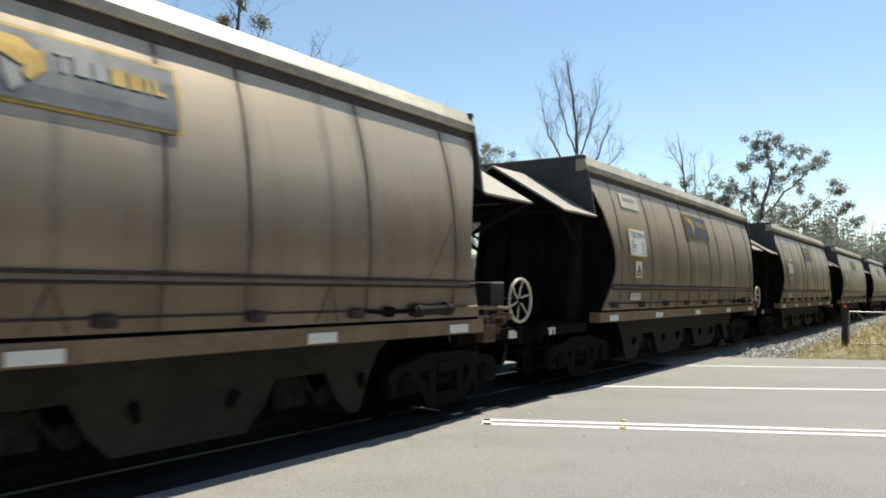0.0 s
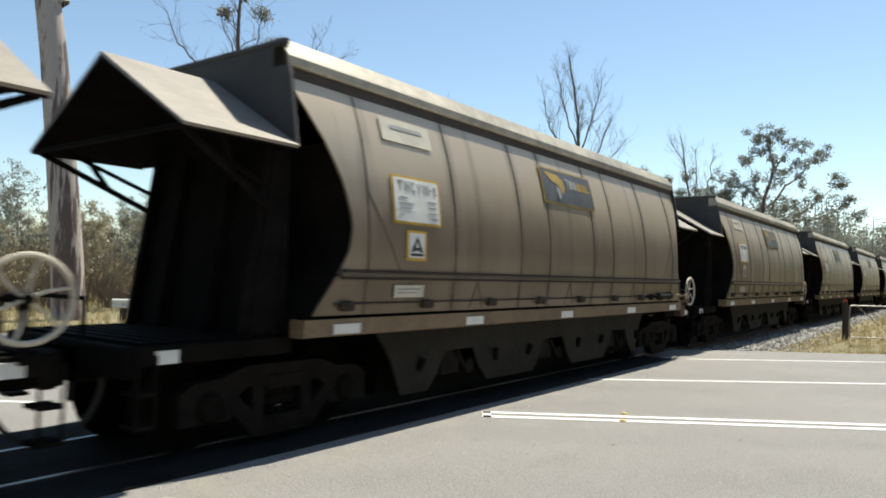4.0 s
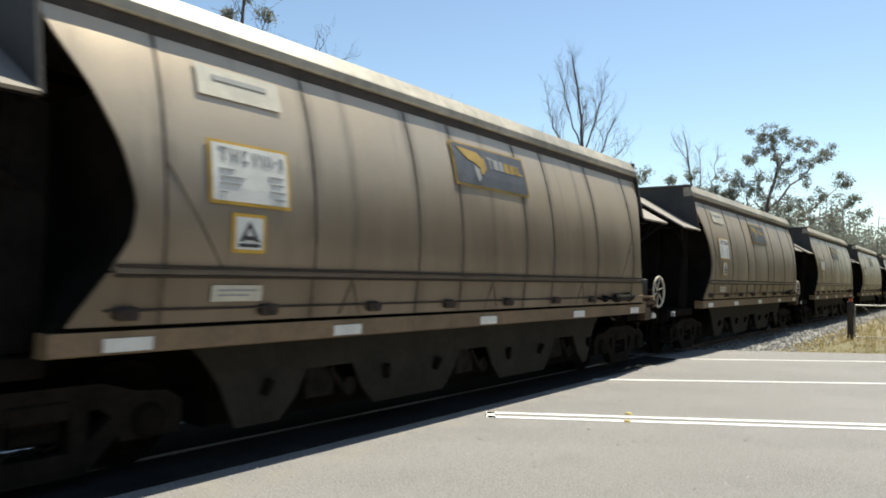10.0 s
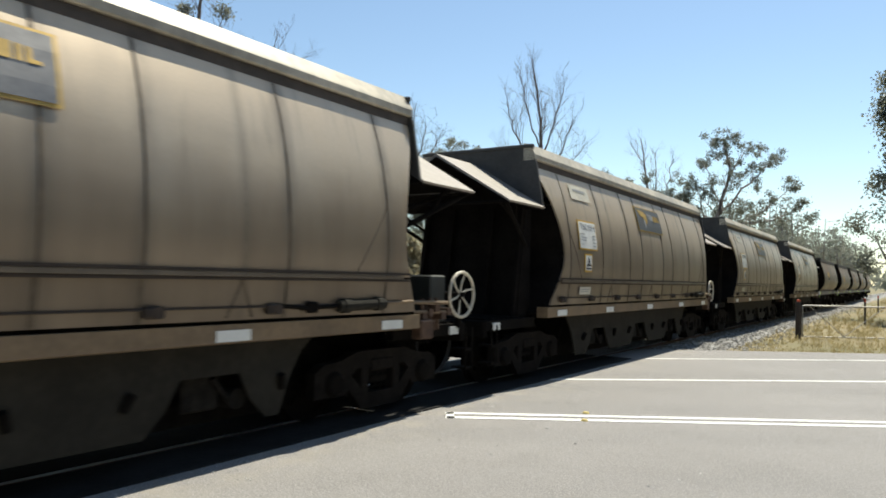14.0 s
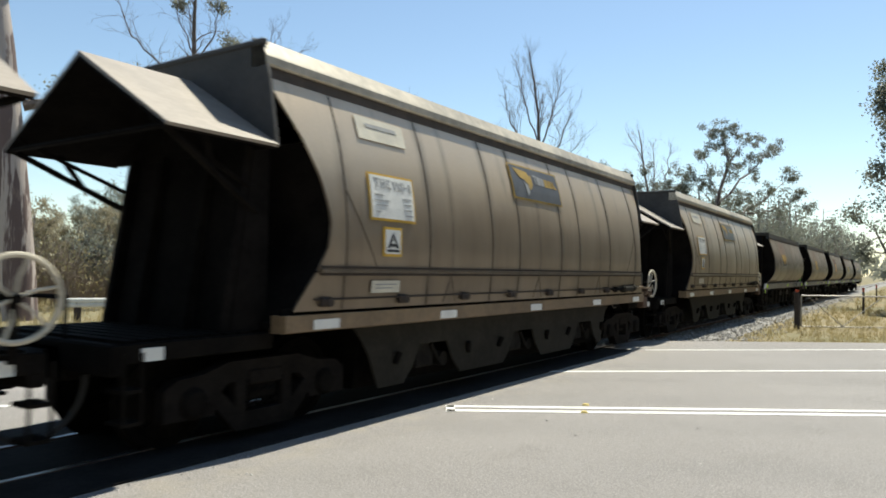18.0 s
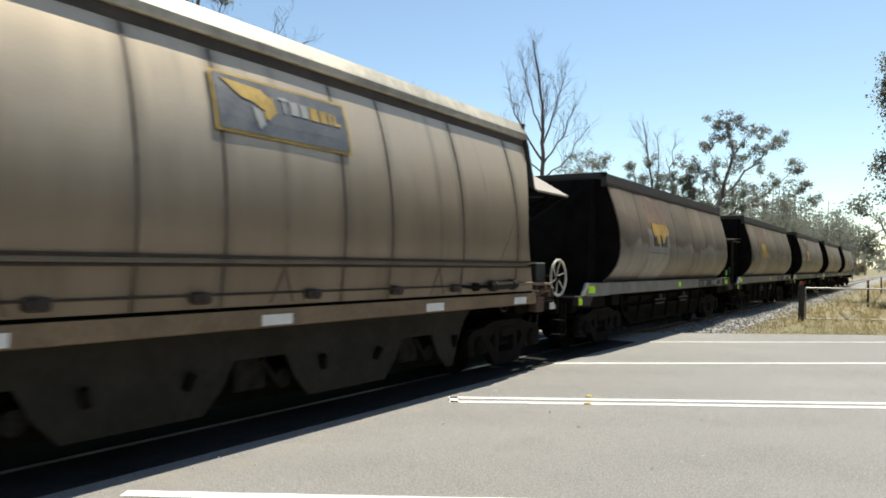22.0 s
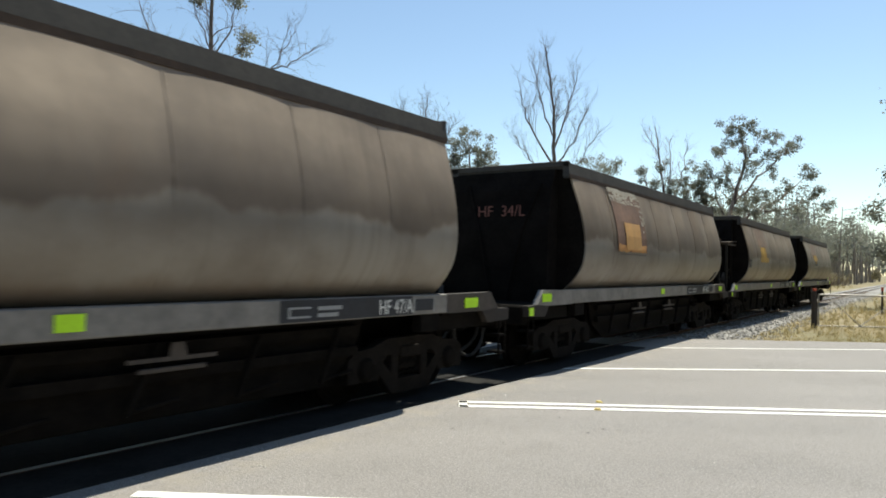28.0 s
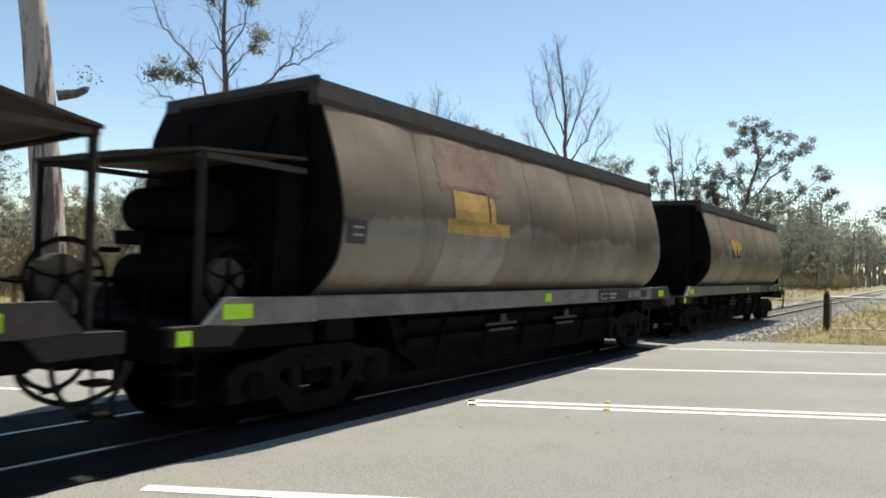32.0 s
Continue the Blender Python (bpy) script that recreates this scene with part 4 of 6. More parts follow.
def build_old_wagon(logo, paint, code="", end_code="", canopy_rear=True):
    """An older painted hopper; the end with the brake platform is the rear one unless canopy_rear is False."""
    w = thing("hopper_wagon", "weathered grey-brown hopper wagon with faded emblem and dark roof edge", "railway wagon", "train")
    sk = Skin(OLD_HW, [(1.0, 0.08), (1.34, 0.12), (1.7, 0.17), (2.2, 0.17), (2.8, 0.12), (3.3, 0.06), (3.6, 0.06)], OLD_L, 0.3, FAR)
    seams = [0.0, 1.5, 2.9, 4.15, 5.72, 7.12, 8.45, OLD_L]
    for side in (1, -1):
        for a, b in zip(seams, seams[1:]):
            smooth(part("side_panel", sk.panel(a, b, 1.34, 3.31, side, 0.0, 5, 18, 0.012), paint, w))
        for u in seams[1:-1]:
            part("side_rib", sk.rib(u, 1.36, 3.29, 0.03, 0.005, side), paint, w)
        bm = bmesh.new()
        wide = FAR if side < 0 else 0.0
        prism(bm, [(side * 1.1, 3.29), (side * (1.21 + wide), 3.29), (side * (1.222 + wide), 3.33), (side * (1.20 + wide), 3.55), (side * 1.1, 3.57)], "y", -0.03, OLD_L + 0.03)
        part("roof_edge", bm, CAP_DARK, w, "black dusty roof edge beam")
        bm = bmesh.new()
        box(bm, side * (1.226 + wide) - 0.012, side * (1.226 + wide) + 0.012, -0.02, OLD_L + 0.02, 3.285, 3.35)
        part("roof_lip", bm, RUSTSHEET, w, "dark brown lip under the roof edge")
        bm = bmesh.new()
        box(bm, side * 1.24 - 0.06, side * 1.24 + 0.06, 0.0, OLD_L, 1.10, 1.34, 0.012)
        part("side_sill", bm, SILL_GREY, w, "light grey side sill")
        for u, z, half in ((5.0, 1.225, 0.11), (-0.98, 1.22, 0.16), (OLD_L + 0.56, 1.21, 0.16)):
            bm = bmesh.new()
            box(bm, side * 1.31 - 0.006, side * 1.31 + 0.006, u - half, u + half, z - 0.065, z + 0.065)
            part("reflector", bm, LIME, w, "lime yellow reflector")
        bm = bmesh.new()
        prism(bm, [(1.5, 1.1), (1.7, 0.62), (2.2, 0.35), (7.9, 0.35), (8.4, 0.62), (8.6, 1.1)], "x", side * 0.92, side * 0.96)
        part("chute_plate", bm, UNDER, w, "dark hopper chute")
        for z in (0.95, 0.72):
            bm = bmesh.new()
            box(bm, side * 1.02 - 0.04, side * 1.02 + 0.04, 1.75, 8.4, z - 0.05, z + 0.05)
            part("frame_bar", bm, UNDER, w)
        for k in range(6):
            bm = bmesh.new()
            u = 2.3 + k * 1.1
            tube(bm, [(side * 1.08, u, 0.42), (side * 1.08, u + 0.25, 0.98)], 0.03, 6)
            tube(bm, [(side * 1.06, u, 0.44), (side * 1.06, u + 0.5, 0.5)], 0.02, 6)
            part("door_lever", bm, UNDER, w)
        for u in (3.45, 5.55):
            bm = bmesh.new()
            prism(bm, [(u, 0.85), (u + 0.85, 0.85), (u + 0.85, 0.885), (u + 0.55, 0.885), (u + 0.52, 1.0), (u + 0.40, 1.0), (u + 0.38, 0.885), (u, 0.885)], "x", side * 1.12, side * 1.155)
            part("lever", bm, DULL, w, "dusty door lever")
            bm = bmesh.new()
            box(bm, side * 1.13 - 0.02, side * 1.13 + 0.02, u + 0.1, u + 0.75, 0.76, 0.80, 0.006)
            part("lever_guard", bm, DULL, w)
    # unseen cover, closed box and floor, added to block light through the body
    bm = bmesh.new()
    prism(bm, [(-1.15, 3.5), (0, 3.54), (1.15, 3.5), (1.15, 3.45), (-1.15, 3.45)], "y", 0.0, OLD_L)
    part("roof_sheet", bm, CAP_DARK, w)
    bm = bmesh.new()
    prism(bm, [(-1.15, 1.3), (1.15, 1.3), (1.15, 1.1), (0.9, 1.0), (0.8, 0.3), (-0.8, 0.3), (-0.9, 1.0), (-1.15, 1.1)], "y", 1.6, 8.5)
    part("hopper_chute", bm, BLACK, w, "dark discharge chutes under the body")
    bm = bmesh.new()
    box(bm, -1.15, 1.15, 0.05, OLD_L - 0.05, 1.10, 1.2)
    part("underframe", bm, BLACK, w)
    # faded emblem
    def ragged(u0, u1, z0, z1, off, mt, seed, rough=0.05, label=""):
        """A flaking patch with an uneven edge."""
        rg = random.Random(seed)
        bm = bmesh.new()
        nz, nu = max(int((z1 - z0) / 0.06), 2), max(int((u1 - u0) / 0.12), 4)
        off += 0.009
        rows = []
        for j in range(nz + 1):
            row = []
            for i in range(nu + 1):
                u, z = u0 + (u1 - u0) * i / nu, z0 + (z1 - z0) * j / nz
                rim = i in (0, nu) or j in (0, nz)
                u += rg.uniform(-rough, rough) if i in (0, nu) else 0
                z += rg.uniform(-rough, rough) * 0.7 if j in (0, nz) else 0
                row.append(bm.verts.new(sk.at(u, z, off - (0.002 if rim else 0))))
            rows.append(row)
        for lo, hi in zip(rows, rows[1:]):
            for i in range(nu):
                bm.faces.new((lo[i], lo[i + 1], hi[i + 1], hi[i]))
        part("faded_patch", bm, mt, w, label)

    if logo == "rust":
        for k in range(4):
            for m_ in range(4):
                part("faded_patch", sk.patch(1.68 + 0.41 * k, 2.09 + 0.41 * k, 2.06 + 0.29 * m_, 2.35 + 0.29 * m_, 0.019), RUSTPATCH, w)
        part("faded_patch", sk.patch(2.10, 2.97, 2.10, 2.635, 0.032), ORANGE_PALE, w, "sun-bleached orange square")
        ragged(1.72, 3.3, 2.06, 2.20, 0.0135, ORANGE, 8, 0.03)
        part("marking", sk.patch(1.8, 3.25, 2.0, 2.012, 0.022), DARKBAR, w)
        rng = random.Random(3)
        for k in range(190):
            u = 1.62 + 1.7 * rng.random()
            z = 3.27 - 0.26 * rng.random() ** 2.2 - (0.6 * rng.random() ** 1.5 if u > 3.14 else 0)
            r = rng.uniform(0.02, 0.085) * (1.0 if z > 3.1 else 0.7)
            part("flaking_paint", sk.shape([(u + r * math.cos(a) * rng.uniform(0.6, 1.4), z + r * 0.5 * math.sin(a) * rng.uniform(0.6, 1.3)) for a in (0, 0.9, 1.8, 2.6, 3.5, 4.3, 5.3)], 0.022 + 0.00003 * k, 1, 0.001), PALEPAINT, w)
    elif canopy_rear:
        ragged(1.95, 3.5, 2.48, 3.22, 0.006, RUSTFADED, 5, 0.06, "rusty brown patch")
        ragged(1.95, 3.48, 1.40, 2.52, 0.007, PALEPANEL, 6, 0.03, "pale grey block of an old emblem")
        part("marking", sk.patch(2.1, 3.2, 1.985, 1.995, 0.022), DARKBAR, w)
        for sh in ([(2.2, 2.66), (3.24, 2.66), (3.44, 2.58), (3.47, 2.44), (3.26, 2.42), (3.14, 2.36), (3.06, 2.24), (2.92, 2.24), (2.80, 2.42), (2.68, 2.2), (2.52, 2.2), (2.44, 2.38), (2.30, 2.36), (2.22, 2.46)],):
            part("emblem", sk.shape(sh, 0.03, 1, 0.012), YELLOW_OLD, w, "flaking yellow emblem")
        part("emblem", sk.shape([(2.30, 2.34), (2.44, 2.36), (2.52, 2.2), (2.66, 2.2), (2.6, 2.14), (2.28, 2.14)], 0.034, 1, 0.012), DARKBAR, w)
        part("emblem", sk.shape([(2.78, 2.4), (2.92, 2.22), (3.08, 2.24), (3.24, 2.4), (3.24, 2.14), (2.84, 2.14)], 0.034, 1, 0.012), DARKBAR, w)
    else:
        ragged(1.85, 3.35, 2.62, 3.25, 0.006, RUSTFADED, 15, 0.05, "rusty brown patch")
        ragged(1.88, 3.35, 1.42, 2.1, 0.007, PALEPANEL, 16, 0.02, "pale repainted panel")
        part("emblem", sk.patch(1.95, 3.45, 2.08, 2.26, 0.016), YELLOW_OLD, w, "faded yellow emblem")
        part("emblem", sk.patch(2.12, 2.92, 2.26, 2.62, 0.020), YELLOW_OLD, w)
        part("emblem", sk.patch(2.96, 3.08, 2.24, 2.60, 0.020), YELLOW_OLD, w)
        part("notice", sk.patch(0.2, 0.5, 1.88, 2.13, 0.014), DARKBAR, w, "small black notice")
        for z in (1.96, 2.04):
            part("marking", sk.patch(0.28, 0.44, z, z + 0.025, 0.020), GREYBAR, w)
    bm = bmesh.new()
    box(bm, 1.300, 1.304, 7.0, 9.08, 1.112, 1.33)
    part("dark_stripe", bm, STRIPE, w, "dark stripe along the sill")
    for a, b, c, e in ((7.1, 7.4, 1.15, 1.17), (7.1, 7.13, 1.15, 1.26), (7.1, 7.4, 1.24, 1.26), (7.5, 7.8, 1.15, 1.19), (7.5, 7.85, 1.22, 1.26)):
        bm = bmesh.new()
        box(bm, 1.305, 1.308, a, b, c, e)
        part("marking", bm, GREYBAR, w)
    for a, b in ((9.11, 9.13), (9.51, 9.53), (9.13, 9.51)):
        bm = bmesh.new()
        box(bm, 1.305, 1.308, a, b, 1.13 if b - a < 0.1 else 1.15, 1.31 if b - a < 0.1 else 1.29)
        part("marking", bm, GREYBAR if b - a < 0.1 else STRIPE, w)
    if code and canopy_rear:
        part("notice", sk.shape([(9.33, 1.45), (9.55, 1.45), (9.58, 1.69), (9.37, 1.69)], 0.04, 1, 0.03), DARKBAR, w, "small black notice")
        for z in (1.56, 1.62, 1.68):
            part("marking", sk.patch(9.41, 9.52, z, z + 0.02, 0.046), GREYBAR, w)
    if not code:
        for k in range(6):
            bm = bmesh.new()
            box(bm, 1.305, 1.308, 8.47 + 0.095 * k + (0.05 if k > 1 else 0), 8.53 + 0.095 * k + (0.05 if k > 1 else 0), 1.145, 1.295)
            part("marking", bm, GREYBAR, w)
    if code:
        lettering(code, 0.235, WHITE, w, Matrix(((0, 0, 1, 1.307), (0.78, 0, 0, 8.46), (0, 1, 0, 1.135), (0, 0, 0, 1))), "white stencilled wagon code")
    for rear in (False, True):
        d = 1 if rear else -1
        u0 = OLD_L if rear else 0.0
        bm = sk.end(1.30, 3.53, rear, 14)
        smooth(part("end_sheet", bm, END, w, "end sheet with its shade painted near black"))
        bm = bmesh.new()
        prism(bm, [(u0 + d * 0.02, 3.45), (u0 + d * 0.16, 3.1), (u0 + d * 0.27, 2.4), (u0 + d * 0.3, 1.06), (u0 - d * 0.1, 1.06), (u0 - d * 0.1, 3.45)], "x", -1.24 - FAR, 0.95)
        part("bulkhead", bm, END, w, "sloping end plate in shade-black")
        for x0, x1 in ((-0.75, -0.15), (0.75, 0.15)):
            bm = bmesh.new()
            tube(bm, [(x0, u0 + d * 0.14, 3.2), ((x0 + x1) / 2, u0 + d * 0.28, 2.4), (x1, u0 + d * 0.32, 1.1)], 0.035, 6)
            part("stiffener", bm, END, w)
        bm = bmesh.new()
        box(bm, -1.21 - FAR, 1.21, u0 - 0.03, u0 + 0.03, 3.48, 3.585, 0.01)
        part("end_rim", bm, CAP_DARK, w)
        bm = bmesh.new()
        for s in (-1, 1):
            box(bm, s * 1.1 - 0.06, s * 1.1 + 0.06, *sorted((u0 - d * 0.1, u0 + d * 1.42)), 0.86, 1.04)
        box(bm, -1.25, 1.19, *sorted((u0 + d * 1.42, u0 + d * 1.62)), 0.80, 1.10, 0.02)
        box(bm, -0.35, 0.35, *sorted((u0 - d * 1.2, u0 + d * 1.36)), 0.70, 1.02, 0.02)
        part("end_frame", bm, UNDER, w, "dark end frame")
        for s in (-1, 1):
            bm = bmesh.new()
            prism(bm, [(u0, 1.335), (u0 + d * 1.08, 1.345), (u0 + d * 1.29, 1.115), (u0 + d * 0.9, 1.09), (u0, 1.09)], "x", s * 1.2, s * 1.298)
            part("sill_end", bm, DULL if rear else SILL_GREY, w, "sloping end of the sill")
            bm = bmesh.new()
            prism(bm, [(u0 + d * 0.88, 1.085), (u0 + d * 1.30, 1.11), (u0 + d * 1.6, 1.105), (u0 + d * 1.6, 0.94), (u0 + d * 1.02, 0.92)], "x", s * 1.2, s * 1.296)
            part("platform_edge", bm, RUSTDARK, w, "dark rusty platform edge")
        if not rear:
            bm = bmesh.new()
            box(bm, 1.30, 1.312, *sorted((u0 + d * 1.44, u0 + d * 1.58)), 0.95, 1.075)
            part("reflector", bm, LIME, w, "lime yellow reflector")
        bm = bmesh.new()
        box(bm, -1.2, 1.2, *sorted((u0 + d * 0.02, u0 + d * 1.56)), 1.045, 1.105)
        part("platform", bm, BLACK, w)
        build_bogie(w, u0 - d * 0.35)
        build_coupler(w, u0 + d * 1.2, d, 0.70, ((0.42, 0.3, 0.28), (0.2, 0.36, 0.1), (-0.25, 0.42, 0.3)))
        if rear == canopy_rear:
            near, far = (1.42, 1.42) if rear else (1.22, 1.6)
            z_in, z_out = (2.97, 2.69) if rear else (2.74, 2.66)
            bm = bmesh.new()
            upper = [bm.verts.new((x, u0 + d * v, z)) for x, v, z in ((1.1, 0.02, z_in), (1.1, near + 0.06, z_out), (0.0, (near + far) / 2 + 0.06, z_out + 0.015), (-1.15, far + 0.06, z_out - 0.02), (-1.15, 0.02, z_in - 0.02))]
            lower = [bm.verts.new(v.co - Vector((0, 0, 0.03))) for v in upper]
            bm.faces.new(upper)
            bm.faces.new(lower[::-1])
            for i in range(5):
                bm.faces.new((upper[i], lower[i], lower[(i + 1) % 5], upper[(i + 1) % 5]))
            part("canopy", bm, RUSTSHEET, w, "rusty brown canopy sheet")
            for x, v in ((1.05, near), (-1.1, far)):
                bm = bmesh.new()
                tube(bm, [(x, u0 + d * v, 1.05), (x, u0 + d * v, z_out - 0.03)], 0.042, 8)
                part("canopy_post", bm, SKIRT, w, "brown canopy post")
                bm = bmesh.new()
                box(bm, x - 0.03, x + 0.03, *sorted((u0, u0 + d * (v + 0.04))), z_out - 0.085, z_out - 0.03)
                part("canopy_rail", bm, DULL, w, "dusty canopy rail")
            bm = bmesh.new()
            tube(bm, [(1.05, u0 + d * near, z_out - 0.06), (-1.1, u0 + d * far, z_out - 0.08)], 0.03, 8)
            part("canopy_rail", bm, SKIRT, w)
            if not code and rear:
                bm = bmesh.new()
                box(bm, 1.09, 1.11, *sorted((u0 + d * 1.5, u0 + d * 1.62)), 1.4, 1.58)
                part("tag", bm, LIME_GREEN, w, "lime green hanging tag")
            hand_wheel(w, 1.04, u0 + d * (1.26 if rear else 0.86), 1.5, 0.3, UNDER, 5, "dark hand brake wheel")
            bm = bmesh.new()
            turned(bm, [(0.86, 0.06), (0.86, 0.19), (0.98, 0.19), (0.99, 0.06)], (0, u0 + d * (1.26 if rear else 0.86), 1.5), 16)
            box(bm, 0.7, 0.95, *sorted((u0 + d * 0.7, u0 + d * 1.0)) if not rear else sorted((u0 + d * 1.1, u0 + d * 1.4)), 1.06, 1.5, 0.02)
            part("brake_winch", bm, DULL, w, "brown hand brake gear case")
            # tanks and gear coloured near black to carry the canopy's shade
            bm = bmesh.new()
            tube(bm, [(-0.75, u0 + d * 0.68, 2.18), (0.55, u0 + d * 0.68, 2.18)], 0.25, 16)
            part("air_tank", bm, END, w, "upper air tank in shade-black")
            bm = bmesh.new()
            tube(bm, [(-0.8, u0 + d * 0.72, 1.45), (0.45, u0 + d * 0.72, 1.45)], 0.26, 16)
            part("air_tank", bm, END, w, "lower air tank in shade-black")
            bm = bmesh.new()
            box(bm, -0.85, -0.25, *sorted((u0 + d * 0.25, u0 + d * 0.95)), 1.8, 1.95, 0.02)
            box(bm, -0.5, 0.6, *sorted((u0 + d * 0.25, u0 + d * 0.85)), 1.1, 1.9, 0.03)
            tube(bm, [(-0.8, u0 + d * 0.9, 1.74), (-0.8, u0 + d * 1.12, 1.74)], 0.03, 6)
            part("brake_gear", bm, END, w, "brake gear and brackets in shade-black")
            for z, x0, x1, v in ((1.44, -1.1, 0.9, far - 0.03), (1.46, -0.3, 0.4, far + 0.02)):
                bm = bmesh.new()
                tube(bm, [(x0, u0 + d * v, z), (x1, u0 + d * (v + (near - far) * 0.8), z)], 0.022, 6)
                for x in (x0 + 0.1, x1 - 0.1):
                    tube(bm, [(x, u0 + d * v, 1.05), (x, u0 + d * v, z)], 0.02, 6)
                part("hand_rail", bm, UNDER, w)
        bm = bmesh.new()
        for z in (0.45, 0.70):
            box(bm, 1.08, 1.28, *sorted((u0 + d * 1.36, u0 + d * 1.56)), z, z + 0.03)
        for v in (1.37, 1.55):
            tube(bm, [(1.27, u0 + d * v, 0.44), (1.27, u0 + d * v, 0.95)], 0.014, 5)
        part("step", bm, UNDER, w, "foot steps")
        bm = bmesh.new()
        box(bm, 1.15, 1.29, *sorted((u0 - d * 0.55, u0 - d * 0.15)), 0.88, 1.1, 0.01)
        part("side_bracket", bm, UNDER, w, "bracket under the sill")
    if end_code:
        lettering(end_code, 0.28, REDMARK, w, Matrix(((1, 0, 0, -0.5), (0, 0, -1, -0.262), (0, 1, 0, 2.62), (0, 0, 0, 1))), "faded red wagon code on the end")
    return w


LIME_GREEN = plain("lime_green_tag", (0.16, 0.8, 0.05), 0.5, 0, 0.08, 8, 0)
SILL_GREY = plain("light_grey_sill", (0.20, 0.185, 0.165), 0.6, 0.1, 0.3, 1.6)
ORANGE_PALE = plain("sunbleached_orange", (0.50, 0.275, 0.095), 0.6, 0, 0.15, 4, 0.05)
RUSTPATCH = plain("rust_brown_primer", (0.15, 0.085, 0.056), 0.7, 0.0, 0.4, 2.0)
PALEPAINT = plain("pale_old_paint", (0.36, 0.32, 0.25), 0.65, 0.0, 0.3, 3.0)
YELLOW_OLD = plain("dirty_yellow_paint", (0.42, 0.26, 0.06), 0.65, 0.0, 0.3, 2.5)
RUSTSHEET = plain("rusty_sheet", (0.075, 0.05, 0.034), 0.8, 0.2, 0.3, 4)
PALEPANEL = plain("pale_grey_repaint", (0.28, 0.25, 0.212), 0.55, 0.15, 0.25, 2.5)
RUSTFADED = plain("faded_rust_brown", (0.215, 0.142, 0.098), 0.55, 0.15, 0.35, 2.0)
RUSTDARK = plain("dark_rusty_steel", (0.028, 0.021, 0.016), 0.85, 0.0, 0.4, 4)
STRIPE = plain("faded_black_stripe", (0.017, 0.018, 0.022), 0.6, 0, 0.4, 4)
REDMARK = plain("faded_red_marking", (0.17, 0.065, 0.05), 0.7, 0, 0.2, 8, 0)

# the train: place of each leading body end at the start, measured along the track
TRAIN = []
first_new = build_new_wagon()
TRAIN.append((first_new, 0.0))
for k in range(1, 9):
    TRAIN.append((copy_thing(first_new, pose(TRACK_X, 0, 0)), NEW_PITCH * k))
old_a = build_old_wagon("yellow", make_old_paint("weathered_grey_paint", 5.0))
old_b = build_old_wagon("yellow", make_old_paint("streaked_grey_paint", 17.3), "HF 47/A", "", False)
old_c = build_old_wagon("rust", make_old_paint("dented_grey_paint", 31.9), "HF 34/L", "HF  34/L")
old_d = build_old_wagon("yellow", make_old_paint("brown_grey_paint", 52.4), "", "", False)
old_e = copy_thing(old_a, pose(TRACK_X, 0, 0))
for k, (ob, place) in enumerate(((old_a, 130.44), (old_b, 144.2), (old_c, 157.85), (old_d, 171.3), (old_e, 185.0))):
    TRAIN.append((ob, place))


def train_at(t):
    """How far the leading wagon's body end is along the track at t seconds."""
    return 0.00781712 * t * t - 5.33102534 * t - 3.32423128 - 0.006 * max(t - 24, 0) ** 2


def motions():
    times = [k * 0.5 for k in range(65)]
    spin = [k * 0.1 for k in range(321)]
    for wagon, place in TRAIN:
        walk(wagon, [(t, pose(TRACK_X, place + train_at(t), 0)) for t in times])
        for bogie in wagon.children:
            for ob in bogie.children:
                if ob.name.startswith("wheelset"):
                    y = ob.location.y
                    walk(ob, [(t, pose(0, y, WHEEL_R, math.degrees((train_at(0) - train_at(t)) / WHEEL_R))) for t in spin])

# ---- trees ----


class Mesher:
    """Collects tubes and leaves as plain vertex and face lists."""

    def __init__(self):
        self.v, self.f = [], []

    def tube(self, pts, rs, n):
        rings = []
        side = None
        for i, p in enumerate(pts):
            d = pts[min(i + 1, len(pts) - 1)] - pts[max(i - 1, 0)]
            d = d / (np.linalg.norm(d) + 1e-9)
            if side is None:
                side = np.cross(d, (0.3, 0.9, 0.2))
            side = side - d * side.dot(d)
            side = side / (np.linalg.norm(side) + 1e-9)
            up = np.cross(d, side)
            rings.append(len(self.v))
            for k in range(n):
                a = 2 * math.pi * k / n
                self.v.append(tuple(p + (side * math.cos(a) + up * math.sin(a)) * rs[i]))
        for a, b in zip(rings, rings[1:]):
            for k in range(n):
                self.f.append((a + k, a + (k + 1) % n, b + (k + 1) % n, b + k))

    def leaves(self, centre, radius, count, size, rng, flat=0.7):
        c = rng.normal(0, 0.5, (count, 3)) * np.array([radius, radius, radius * flat]) + centre
        d = rng.normal(0, 1, (count, 3))
        d[:, 2] -= 0.6
        d /= np.linalg.norm(d, axis=1)[:, None]
        w = np.cross(d, rng.normal(0, 1, (count, 3)))
        w /= np.linalg.norm(w, axis=1)[:, None] + 1e-9
        s = size * rng.uniform(0.6, 1.4, (count, 1))
        k = len(self.v)
        a, b = d * s, w * s * 0.34
        quad = np.stack([c - a * 0.5, c + b, c + a * 0.6, c - b], 1).reshape(-1, 3)
        self.v.extend(map(tuple, quad.tolist()))
        self.f.extend([(k + 4 * i, k + 4 * i + 1, k + 4 * i + 2, k + 4 * i + 3) for i in range(count)])


